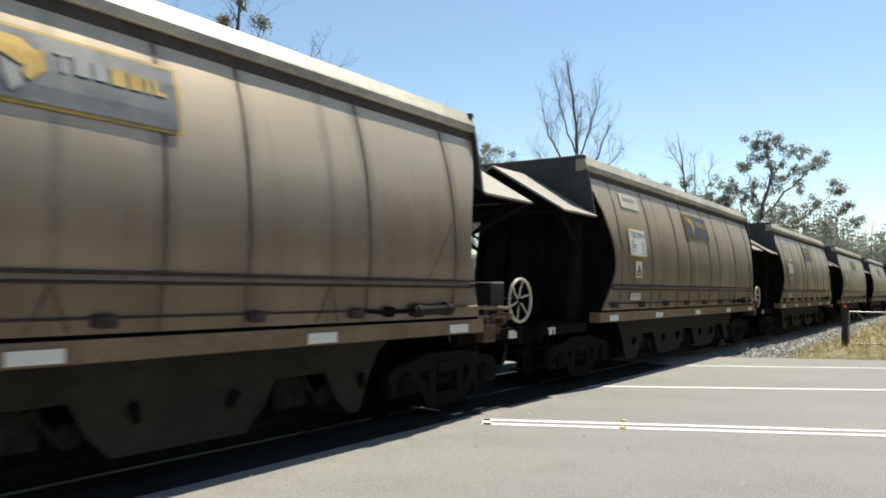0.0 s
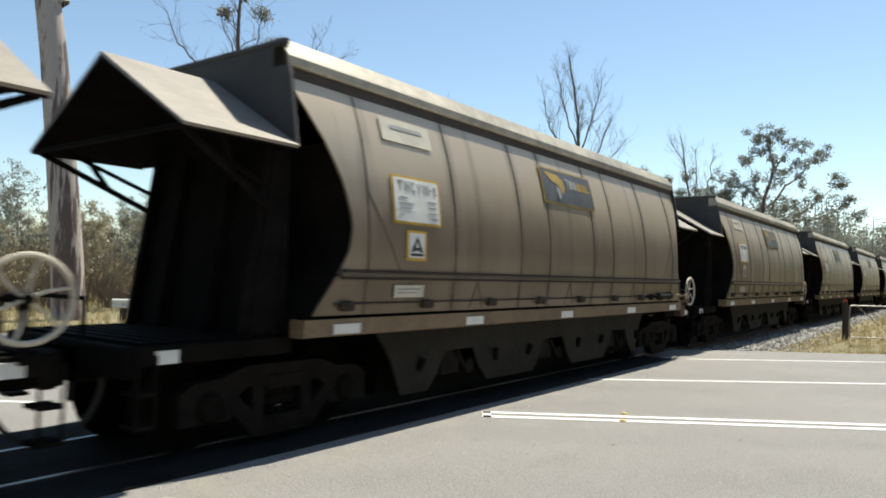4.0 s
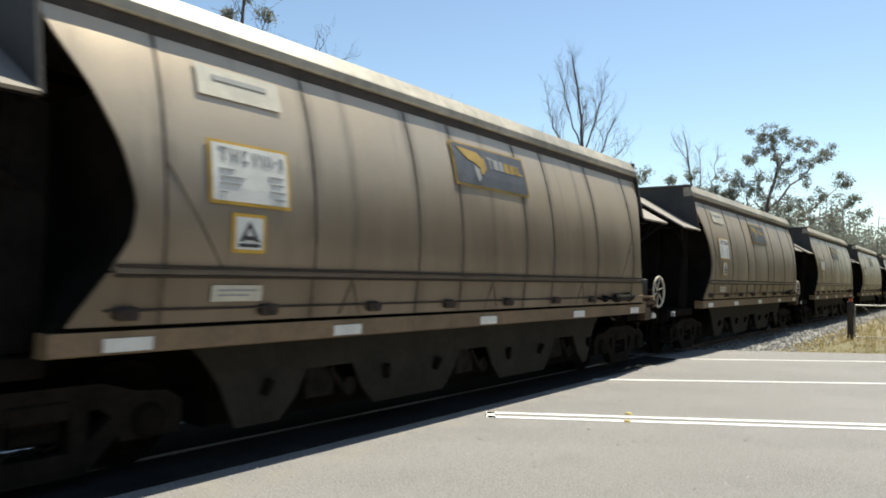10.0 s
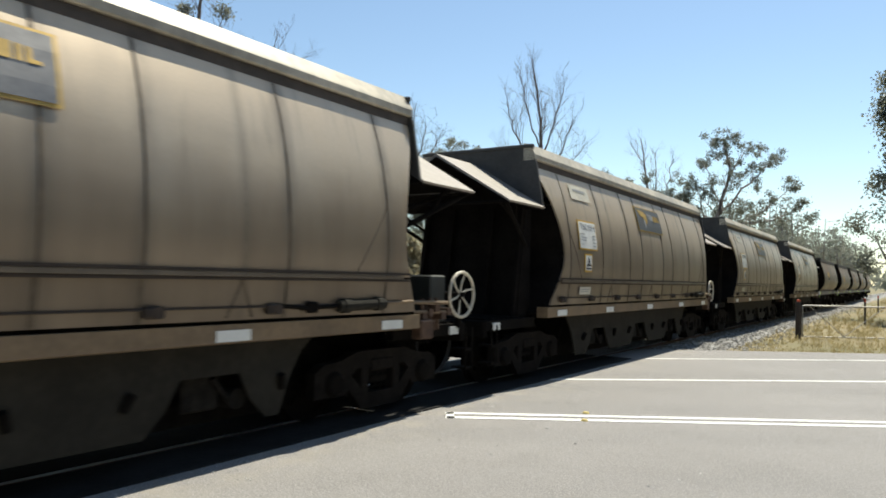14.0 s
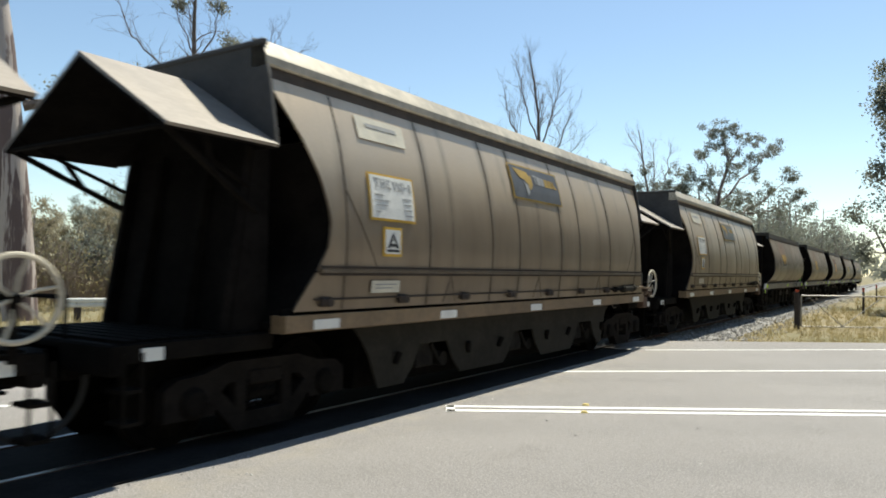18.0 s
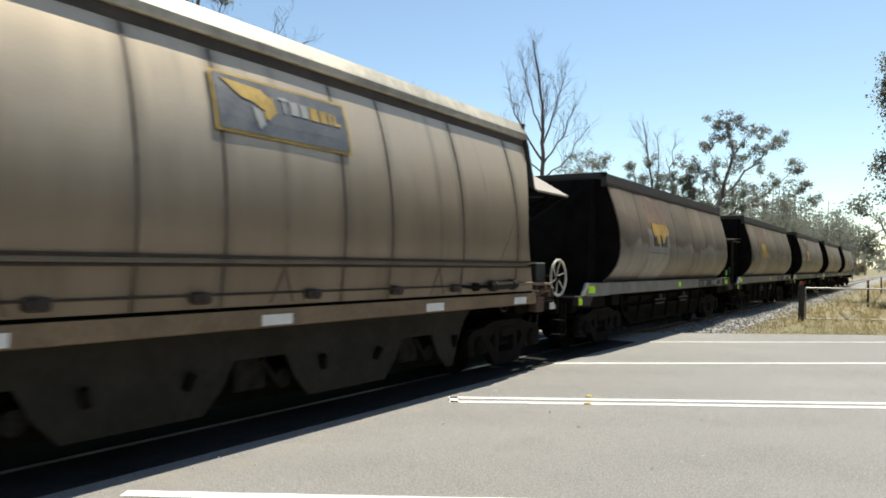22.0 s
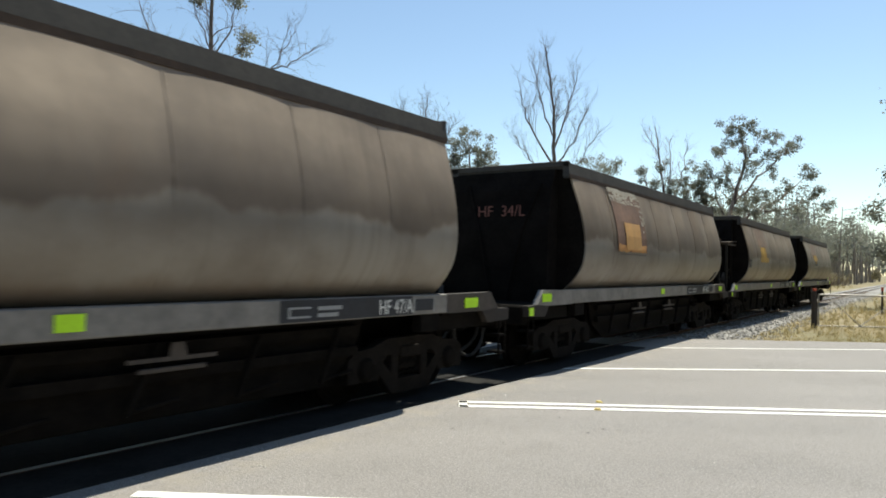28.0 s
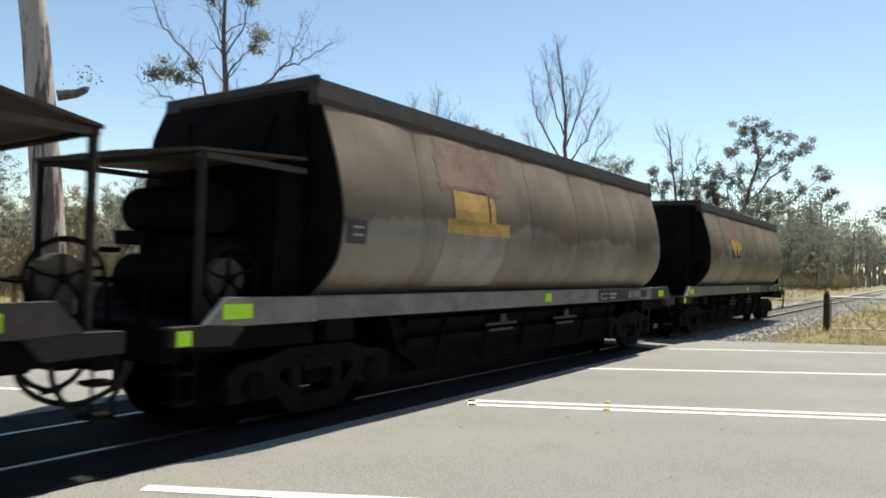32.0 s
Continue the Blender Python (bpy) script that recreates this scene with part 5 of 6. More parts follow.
def limb(wood, crown, rng, start, way, length, r, level, spec):
    """One limb with its side branches; leaves hang about the tips."""
    n = 6 if level else 9
    pts, rs = [np.array(start, float)], [r]
    d = np.array(way, float) / np.linalg.norm(way)
    wob = spec["wobble"] if level else spec["sway"]
    bend = rng.normal(0, wob, 3)
    for i in range(n):
        d = d + (bend + rng.normal(0, wob, 3)) / n * 2.2 + np.array([0, 0, spec["lift"] if level else 0.0]) / n
        d /= np.linalg.norm(d)
        pts.append(pts[-1] + d * length / n)
        rs.append(r * (1 - (0.72 if level else spec["taper"]) * (i + 1) / n))
    wood.tube(pts, rs, 9 if level == 0 else 6 if level == 1 else 4 if level == 2 else 3)
    if level >= spec["levels"]:
        if spec["leaves"] and rng.random() < spec["leafy"]:
            crown.leaves(pts[-1], spec["clump"], int(spec["leaves"] * rng.uniform(0.5, 1.5)), spec["leaf"], rng)
            if rng.random() < 0.5:
                crown.leaves(pts[n // 2], spec["clump"] * 0.7, spec["leaves"] // 2, spec["leaf"], rng)
        return
    count = spec["limbs"][level]
    low = spec["clear"] if level == 0 else 0.3
    turn0 = rng.uniform(0, 6.28)
    for k in range(count):
        f = low + (1 - low) * (k + rng.uniform(0.2, 0.9)) / count
        i = min(int(f * n), n - 1)
        p = pts[i] + (pts[i + 1] - pts[i]) * (f * n - i)
        ax = pts[i + 1] - pts[i]
        ax /= np.linalg.norm(ax)
        turn = turn0 + k * 2.4 + rng.uniform(-0.5, 0.5)
        e1 = np.cross(ax, (0.1, 0.2, 0.97) if abs(ax[2]) < 0.9 else (1, 0, 0))
        e1 /= np.linalg.norm(e1)
        e2 = np.cross(ax, e1)
        spread = radians(rng.uniform(*spec["angle"]))
        way2 = ax * math.cos(spread) + (e1 * math.cos(turn) + e2 * math.sin(turn)) * math.sin(spread)
        shrink = rng.uniform(*spec["shrink"]) * (1.0 if level else (1.15 - 0.6 * f))
        limb(wood, crown, rng, p, way2, length * shrink, max(rs[i] * 0.55, 0.006), level + 1, spec)
    if spec["leaves"] and level and rng.random() < spec["leafy"]:
        crown.leaves(pts[-1], spec["clump"], spec["leaves"], spec["leaf"], rng)


BASE = dict(wobble=0.22, sway=0.05, lift=0.25, taper=0.75, levels=3, leaves=26, leafy=0.9, clump=0.55, leaf=0.22, limbs=(7, 4, 3), clear=0.45, angle=(25, 60), shrink=(0.35, 0.55))


def build_tree(label, height, r, seed, leafmat=None, barkmat=None, extra=(), lean=(0, 0), name="gum_tree", **changes):
    """A tree standing at its own origin. extra: limbs given as (height fraction, way, length, radius)."""
    spec = {**BASE, **changes}
    rng = np.random.default_rng(seed)
    wood, crown = Mesher(), Mesher()
    limb(wood, crown, rng, (0, 0, -0.3), (lean[0], lean[1], 1), height, r, 0, spec)
    for f, way, length, rr in extra:
        limb(wood, crown, rng, (lean[0] * height * f, lean[1] * height * f, height * f), way, length, rr, 1, spec)
    tree = thing(name, label, "tree", "trees by the railway")
    tr = part("trunk", (wood.v, wood.f), barkmat or BARK, tree)
    tr.data.shade_smooth()
    if crown.v:
        part("crown", (crown.v, crown.f), leafmat or LEAF, tree)
    return tree


def shaped_tree(label, seed, boughs, tufts, count, twig=1.2, lift=0.3, bark=None, name="gum_tree"):
    """A tree with its main boughs given as (across, up) bends, radius and twigs; tufts are (across, up, radius) leaf domes."""
    spec = {**BASE, "leaves": 0, "levels": 3, "lift": lift, "limbs": (3, 3, 3), "angle": (18, 45), "wobble": 0.28, "shrink": (0.35, 0.6)}
    rng = np.random.default_rng(seed)
    wood, crown = Mesher(), Mesher()
    depth = {}
    for k, (bends, r, twigs) in enumerate(boughs):
        swing = 0.0 if k == 0 else rng.uniform(-0.45, 0.45)
        pts = []
        for (xa, za), (xb, zb) in zip(bends, bends[1:]):
            for i in range(4):
                f = i / 4
                x, z = xa + (xb - xa) * f, za + (zb - za) * f
                reach = math.hypot(x - bends[0][0], z - bends[0][1])
                pts.append(np.array((x, swing * reach * 0.6, z)) + (rng.normal(0, 0.035 if k == 0 else 0.05 + 0.25 * r, 3) if pts else 0))
        pts.append(np.array((bends[-1][0], swing * math.hypot(bends[-1][0] - bends[0][0], bends[-1][1] - bends[0][1]) * 0.6, bends[-1][1])))
        n = len(pts) - 1
        wood.tube(pts, [r * (1 - 0.78 * i / n) for i in range(n + 1)], 9 if k == 0 else 6)
        twigs *= 2
        for q in range(twigs):
            f = (0.5 if k == 0 else 0.3) + (0.7 if k else 0.5) * (q + rng.random()) / twigs
            i = min(int(f * n), n - 1)
            ax = pts[i + 1] - pts[i]
            ax = ax / (np.linalg.norm(ax) + 1e-9)
            way = ax * 0.8 + rng.normal(0, 0.55, 3) + np.array([0, 0, lift * 0.7])
            limb(wood, crown, rng, pts[i] + (pts[i + 1] - pts[i]) * (f * n - i), way, twig * rng.uniform(0.6, 1.3) * (1.25 - 0.5 * f), max(r * (1 - 0.78 * f) * 0.32, 0.010), 1 + q % 2, spec)
    for x, z, big in tufts:
        for q in range(max(int(10 * big * big), 4)):
            d = rng.normal(0, 1, 3)
            d /= np.linalg.norm(d)
            c = np.array((x, rng.uniform(-0.5, 0.5), z)) + d * np.array([1, 1, 0.95]) * big * rng.uniform(0.4, 1.05)
            crown.leaves(c, 0.34, int(count * rng.uniform(0.25, 0.6)), 0.12, rng, 0.9)
            if q % 3 == 0:
                wood.tube([np.array((x, 0, z - big * 0.6)), (c + np.array((x, 0, z - big * 0.4))) / 2, c], [0.03, 0.02, 0.01], 4)
    tree = thing(name, label, "tree", "trees by the railway")
    part("trunk", (wood.v, wood.f), bark or BARK, tree).data.shade_smooth()
    if crown.v:
        part("crown", (crown.v, crown.f), LEAF, tree)
    return tree


def polar(az, dist):
    """Ground place at a bearing from the eye, degrees to the left of the track's direction."""
    return (-dist * math.sin(radians(az)), dist * math.cos(radians(az)))


def plant(tree, az, dist, turn=0.0, size=1.0):
    x, y = polar(az, dist)
    tree.matrix_basis = pose(x, y, GZ, 0, 0, turn)
    tree.scale = (size, size, size)
    return tree


# the tall gum beside the crossing, with a broken stub
gum = plant(build_tree("tall smooth-barked gum tree with blotched pale bark and a broken limb", 21, 0.55, 5, limbs=(6, 4, 3), clear=0.62, taper=0.5, leaves=22, levels=3, lean=(-0.024, -0.05), extra=((0.51, (-0.42, -0.85, 0.95), 5.5, 0.24),)), 64.5, 27)
bm = bmesh.new()
tube(bm, [(-0.1, -0.1, 7.1), (0.15, 0.42, 7.25), (0.28, 0.66, 7.42), (0.33, 0.76, 7.52)], [0.19, 0.15, 0.12, 0.03], 8)
part("broken_limb", bm, BARK_DARK, gum, "broken limb stub with a red-brown end")
m = Mesher()
m.leaves(np.array((0.2, 0.7, 7.9)), 0.6, 46, 0.11, np.random.default_rng(2))
part("leaf_spray", (m.v, m.f), LEAF, gum)

# half dead gum with long bare limbs
plant(shaped_tree("half-dead gum tree with bare twisted limbs and few leaf clumps", 11,
    [(((0.15, -0.3), (0.2, 8), (0, 12), (-0.1, 16.5)), 0.24, 12), (((0.1, 8.2), (-0.9, 10.2), (-1.6, 11.4), (-2.8, 12.6), (-3.6, 14.2)), 0.075, 9),
     (((0.2, 8.0), (0.9, 9.4), (2.7, 11.3), (3.8, 11.9), (4.9, 12.8)), 0.085, 8), (((2.7, 11.3), (3.4, 12.4), (4.0, 13.6)), 0.045, 5), (((0.1, 10.6), (0.9, 11.8), (1.7, 12.8)), 0.05, 5),
     (((0.1, 7.8), (-1.2, 8.5), (-2.4, 9.2), (-3.9, 10.1)), 0.055, 5), (((-0.9, 10.2), (-2.6, 10.5)), 0.04, 6), (((0.1, 5.4), (-1.3, 6.2), (-2.6, 5.9)), 0.05, 4), (((0, 11.6), (0.9, 13.4), (1.0, 14.8)), 0.05, 5), (((0, 12), (-0.9, 14.2)), 0.05, 4)],
    [(-2.6, 10.8, 0.55), (-1.5, 10.6, 0.5), (-2.1, 10.3, 0.42), (-3.2, 10.5, 0.36), (1.75, 13.0, 0.42), (1.5, 12.5, 0.36), (0.2, 15.6, 0.7), (-0.6, 14.4, 0.36), (1.0, 14.6, 0.42)], 170, twig=1.6, bark=BARK_DARK), 53.4, 36, 53.4)
for k, (az, dist, h) in enumerate(((54.6, 47, 11), (51.6, 46, 12.5), (50.2, 49, 11.5), (55.8, 50, 10.5), (52.6, 52, 11.5))):
    plant(build_tree("thin dead sapling with upright grey twigs", h, 0.09, 30 + k, name="dead_sapling", barkmat=TWIG, leaves=0, limbs=(12, 5, 2), clear=0.35, angle=(12, 30), lift=0.55, levels=2, wobble=0.12), az, dist, k * 70)

# the bare dead tree
plant(shaped_tree("tall leafless dead tree with fine upright branches", 21,
    [(((0, -0.3), (0.2, 8.9), (0.15, 12), (-0.5, 16.2)), 0.17, 16), (((0.2, 8.5), (-1.1, 10.6), (-1.7, 11.8), (-2.1, 13.6)), 0.08, 13), (((0.1, 7.8), (-1.4, 9.0), (-2.5, 10.6)), 0.06, 10),
     (((0.2, 9.6), (1.0, 12), (1.6, 14.2)), 0.07, 13), (((0.2, 8.2), (1.5, 10.2), (2.3, 12.3)), 0.07, 11), (((0.3, 7.4), (1.6, 8.4), (3.0, 10.5)), 0.06, 10), (((0.1, 10.4), (-0.8, 13), (-1.3, 15.0)), 0.06, 12)],
    [(3.4, 8.3, 0.5), (4.2, 8.5, 0.42)], 200, twig=1.7, lift=0.8, name="dead_tree", bark=BARK_DARK), 26.2, 46, 26.2)

# gums further down the line
plant(shaped_tree("spreading gum tree with umbrella leaf clumps and one long limb", 44,
    [(((-0.5, -0.3), (-0.2, 5), (0.7, 8), (1.5, 11), (0.9, 13.4)), 0.25, 5), (((0.5, 7.2), (2.4, 9.4), (3.6, 10.6), (4.8, 11.7)), 0.11, 5), (((1.3, 10.2), (2.0, 11.8), (2.8, 12.9)), 0.08, 4),
     (((0.0, 5.4), (2.0, 6.6), (4.2, 7.9), (5.8, 9.5)), 0.13, 5), (((2.2, 6.7), (4.6, 6.9), (6.6, 7.9)), 0.08, 5), (((0.1, 5.8), (-0.8, 8.3), (-1.1, 9.8)), 0.1, 4), (((-0.2, 5), (-1.5, 7.2), (-2.0, 8.6)), 0.08, 4), (((0.8, 8.2), (-0.1, 10), (-0.4, 11.7)), 0.08, 4)],
    [(0.3, 13.8, 0.85), (1.5, 14.0, 0.8), (0.9, 13.1, 0.6), (2.9, 13.1, 0.75), (3.7, 12.5, 0.65), (4.4, 11.8, 0.75), (5.2, 12.0, 0.55), (1.5, 12.0, 0.8), (-0.4, 11.8, 0.85), (0.4, 12.4, 0.5), (2.5, 11.0, 0.6), (3.5, 11.2, 0.6), (1.6, 10.2, 0.85), (3.4, 10.1, 0.6), (-1.1, 10.0, 0.85), (0.1, 10.2, 0.6),
     (-1.7, 8.8, 0.9), (-0.2, 8.8, 0.9), (5.8, 9.7, 0.75), (6.3, 9.9, 0.5), (4.3, 8.6, 0.75), (2.7, 8.3, 0.8), (6.6, 8.1, 0.8), (-1.4, 7.8, 0.9), (0.6, 7.6, 0.95), (2.0, 7.0, 0.9), (-2.4, 7.7, 0.8), (3.6, 7.2, 0.7), (5.3, 7.2, 0.7), (-0.4, 6.6, 1.1), (7.4, 7.2, 0.7)], 260, twig=1.1), 12.9, 62, 12.9)
plant(shaped_tree("gum tree with a rounded thin crown and bare upper twigs", 52,
    [(((0, -0.3), (0.2, 6), (-0.3, 10), (-0.9, 14)), 0.17, 14), (((0.2, 5.6), (-1.2, 8.6), (-1.9, 10.6)), 0.09, 7), (((0.2, 6), (1.2, 9.4), (1.8, 12.3)), 0.09, 12), (((0.2, 6.4), (0.4, 10), (0.3, 12.9)), 0.07, 12), (((0.2, 5.2), (1.8, 8.0), (2.9, 10)), 0.08, 6), (((0.1, 5), (-1.4, 7.0), (-2.4, 8.6)), 0.07, 5), (((-0.6, 11.6), (-1.7, 13.4)), 0.04, 6)],
    [(-1.9, 10.4, 0.7), (-0.3, 10.7, 0.7), (2.2, 10.4, 0.7), (3.1, 10.0, 0.6), (1.0, 9.3, 0.9), (-1.2, 8.9, 0.95), (1.9, 8.7, 0.95), (0.4, 8.0, 1.1), (-2.5, 8.5, 0.7), (-0.7, 7.2, 1.1), (2.6, 7.5, 1.0), (1.2, 6.7, 1.2), (-2.0, 7.2, 0.9), (3.5, 8.6, 0.7)], 250, twig=1.4, lift=0.5), 17.3, 62, 17.3)
plant(build_tree("small gum tree with scattered leaf clumps", 8.2, 0.14, 54, limbs=(8, 4, 3), clear=0.4, leaves=16, clump=0.35, leaf=0.12), 23.2, 52, 90)
plant(shaped_tree("leafless umbrella-shaped tree with fine grey twigs", 55,
    [(((0, -0.3), (-0.3, 7), (-0.5, 10)), 0.16, 4), (((-0.4, 9), (-1.1, 11.6), (-1.7, 13.2)), 0.07, 14), (((-0.4, 9.6), (0, 12), (0.2, 13.6)), 0.07, 14), (((-0.3, 8.6), (0.7, 11), (1.1, 12.8)), 0.07, 14), (((-0.3, 8.6), (1.2, 10.4), (2.1, 11.8)), 0.06, 12)],
    [], 0, twig=1.4, lift=0.5, bark=BARK_DARK, name="dead_tree"), 36.6, 50, 36.6)
for az, h, seed in ((37.4, 11.6, 56), (32.8, 12.0, 57), (35.0, 9.6, 58)):
    plant(shaped_tree("rounded dark-leaved gum tree behind the railway", seed,
        [(((0, -0.3), (0.1, 5), (0, h - 1.4)), 0.16, 5), (((0, 4), (-1.1, h - 2.2)), 0.08, 4), (((0, 4), (1.2, h - 2.2)), 0.08, 4)],
        [(0, h - 1.0, 1.2), (-1.2, h - 1.6, 1.1), (1.2, h - 1.6, 1.1), (0, h - 2.4, 1.5), (-1.3, h - 3.2, 1.3), (1.3, h - 3.2, 1.3), (0, h - 4.2, 1.5)], 190, twig=0.9), az, 52, az)
plant(build_tree("leafy gum tree beside the track with dense dark foliage", 12.0, 0.28, 61, limbs=(11, 5, 3), clear=0.12, leaves=70, clump=0.6, leaf=0.15, angle=(35, 75), shrink=(0.3, 0.42)), -0.6, 46, 0)

# woods: a few kinds, planted many times
KINDS = [
    build_tree("slender gum tree in open woodland", 12.5, 0.17, 71, limbs=(8, 4, 2), clear=0.5, leaves=34, leafy=0.75, clump=0.6, leaf=0.2),
    build_tree("gum tree in open woodland", 11.0, 0.2, 72, limbs=(9, 4, 2), clear=0.4, leaves=40, leafy=0.75, clump=0.65, leaf=0.2),
    build_tree("olive-leaved tree in woodland", 8.5, 0.16, 73, leafmat=LEAF_OLIVE, limbs=(9, 4, 2), clear=0.25, leaves=46, clump=0.65, leaf=0.19),
    build_tree("thin tree with few leaves in woodland", 10.5, 0.12, 74, limbs=(8, 4, 2), clear=0.5, leaves=14, leafy=0.6, clump=0.5, leaf=0.18, lift=0.5),
    build_tree("leafless grey tree in woodland", 8.0, 0.11, 75, barkmat=TWIG, leaves=0, limbs=(10, 5, 2), clear=0.3, lift=0.5, levels=3),
    build_tree("bushy olive-leaved shrub in dry woodland", 3.6, 0.07, 76, leafmat=LEAF_OLIVE, name="shrub", limbs=(9, 5, 2), clear=0.08, leaves=30, clump=0.5, leaf=0.2, angle=(25, 60)),
    build_tree("grey-brown scrub bush with bare twigs", 3.2, 0.05, 77, name="shrub", barkmat=TWIG, limbs=(10, 6, 3), clear=0.06, leaves=5, clump=0.5, leaf=0.18, angle=(20, 55)),
]
USED = set()


def plant_kind(k, x, y, turn, size):
    if k in USED:
        ob = copy_thing(KINDS[k], pose(x, y, GZ, 0, 0, turn))
    else:
        ob = KINDS[k]
        ob.matrix_basis = pose(x, y, GZ, 0, 0, turn)
        USED.add(k)
    ob.scale = (size, size, size)


def free_of_track(x, y):
    n = Vector((x, y, 0)).dot(ACROSS)
    return abs(x - TRACK_X) > (9 if y < 90 else 5) and not (-9 < n < 21 and x > -70)


rng = random.Random(12)
def grove(count, az0, az1, d0, d1, kinds, s0=0.85, s1=1.15):
    done = 0
    tries = 0
    while done < count and tries < count * 20:
        tries += 1
        az, dist = rng.uniform(az0, az1), math.sqrt(rng.uniform(d0 * d0, d1 * d1))
        x, y = polar(az, dist)
        if not free_of_track(x, y):
            continue
        plant_kind(rng.choice(kinds), x, y, rng.uniform(0, 360), rng.uniform(s0, s1))
        done += 1


# behind the train, near the crossing
grove(60, 46, 82, 46, 80, [1, 2, 2, 2, 3, 4, 0, 1], 0.42, 0.7)
grove(30, 48, 80, 36, 60, [6, 6, 5], 0.75, 1.1)
grove(26, 20, 48, 55, 95, [0, 1, 2, 3, 4, 5, 6], 0.5, 0.75)
grove(20, 20, 48, 45, 80, [5, 6])
# down the line
grove(60, 6.5, 20, 85, 150, [0, 1, 3, 0, 3, 4, 3], 0.5, 0.72)
grove(16, 2.4, 9, 120, 260, [5, 6, 6], 0.6, 1.0)
grove(30, 4, 18, 75, 140, [5, 6])
grove(26, -6, 2.2, 180, 330, [0, 1, 2, 3], 0.9, 1.2)


def woodland(label, count, az0, az1, d0, d1, h0, h1, seed, leaf=0.4, leaves=22, clearing=True):
    """Many slim trees joined into one: trunks with a few limbs and loose leaf clumps."""
    nr = np.random.default_rng(seed)
    wood, crown = Mesher(), Mesher()
    done = 0
    while done < count:
        x, y = polar(nr.uniform(az0, az1), math.sqrt(nr.uniform(d0 * d0, d1 * d1)))
        if clearing and not free_of_track(x, y):
            continue
        done += 1
        h = nr.uniform(h0, h1)
        base, top = np.array((x, y, GZ - 0.2)), np.array((x + nr.normal(0, 0.5), y + nr.normal(0, 0.5), h * 0.92))
        mid = (base + top) / 2 + nr.normal(0, 0.15, 3)
        wood.tube([base, mid, top], [h * 0.013, h * 0.009, h * 0.003], 5)
        for k in range(9):
            f = nr.uniform(0.45, 1.0)
            p = mid + (top - mid) * (f - 0.45) / 0.55
            c = p + nr.normal(0, 1, 3) * np.array([0.085, 0.085, 0.05]) * h
            wood.tube([p - (0, 0, 0.04 * h), c], [h * 0.003, h * 0.0012], 3)
            crown.leaves(c, h * 0.085, leaves, leaf, nr, 0.7)
    g = thing("woodland", label, "woodland", kind="stuff")
    part("trunks", (wood.v, wood.f), PALE_BARK, g, "slim grey trunks", "stuff")
    part("crowns", (crown.v, crown.f), LEAF, g, "grey-green foliage", "stuff")


woodland("grey-green gum woodland with slim pale trunks beside the line", 330, 1.4, 14, 105, 260, 10, 16, 3, 0.36, 24)


def scrub(label, count, az0, az1, d0, d1, h0, h1, seed):
    """A thicket of dry upright twigs with small dull leaves."""
    nr = np.random.default_rng(seed)
    wood, crown = Mesher(), Mesher()
    done = 0
    while done < count:
        x, y = polar(nr.uniform(az0, az1), math.sqrt(nr.uniform(d0 * d0, d1 * d1)))
        if not free_of_track(x, y):
            continue
        done += 1
        h = nr.uniform(h0, h1) * nr.uniform(0.6, 1.0)
        for k in range(9):
            a, lean = nr.uniform(0, 6.28), nr.uniform(0.05, 0.45)
            base = np.array((x, y, GZ - 0.05)) + nr.normal(0, 0.12, 3) * (1, 1, 0)
            tip = base + np.array((math.cos(a) * lean, math.sin(a) * lean, nr.uniform(0.6, 1.0))) * h
            mid = (base + tip) / 2 + nr.normal(0, 0.05, 3) * h
            wood.tube([base, mid, tip], [0.022, 0.016, 0.006], 3)
            for q in range(3):
                side = mid + nr.normal(0, 0.16, 3) * h + (0, 0, 0.18 * h)
                wood.tube([mid + (tip - mid) * 0.3 * q, side], [0.010, 0.004], 3)
            crown.leaves((mid + tip) / 2, 0.26 * h, 9, 0.11, nr, 1.0)
    g = thing("scrub", label, "scrub", kind="stuff")
    part("twigs", (wood.v, wood.f), DRY_TWIG, g, "dry grey-brown twigs", "stuff")
    part("foliage", (crown.v, crown.f), SCRUB, g, "small dull olive leaves", "stuff")


scrub("low green-brown hedge of scrub below the far woodland", 260, 1.3, 15, 98, 150, 1.6, 3.2, 22)
scrub("thicket of dry brown scrub under the gum trees", 620, 44, 84, 33, 62, 2.2, 4.4, 21)
# woods out of view, added to darken what the wagon sides reflect
woodland("unseen tall gum woodland, added for dark reflections", 420, -88, -7, 32, 85, 15, 23, 4, 0.9, 26)
woodland("unseen far gum woodland, added to darken reflections along the road", 330, -84, -8, 88, 150, 17, 25, 14, 1.5, 26, False)
# also out of view, added to close off the sky behind the eye
woodland("unseen gum woodland behind the road, added to block the sky", 150, 85, 330, 28, 70, 13, 19, 5, 0.8)

# far tree line, closing the distance
m = Mesher()
nr = np.random.default_rng(9)
for k in range(900):
    a = nr.uniform(0, 2 * math.pi)
    d = nr.uniform(330, 600)
    h = nr.uniform(6, 15)
    c = np.array((d * math.cos(a), d * math.sin(a), h * 0.55))
    m.leaves(c, h * 0.75, 26, 3.2, nr, 0.8)
tagged(part("backdrop", (m.v, m.f), LEAF), "distant dark line of woodland", "woodland", kind="stuff")

# ---- grass and litter ----


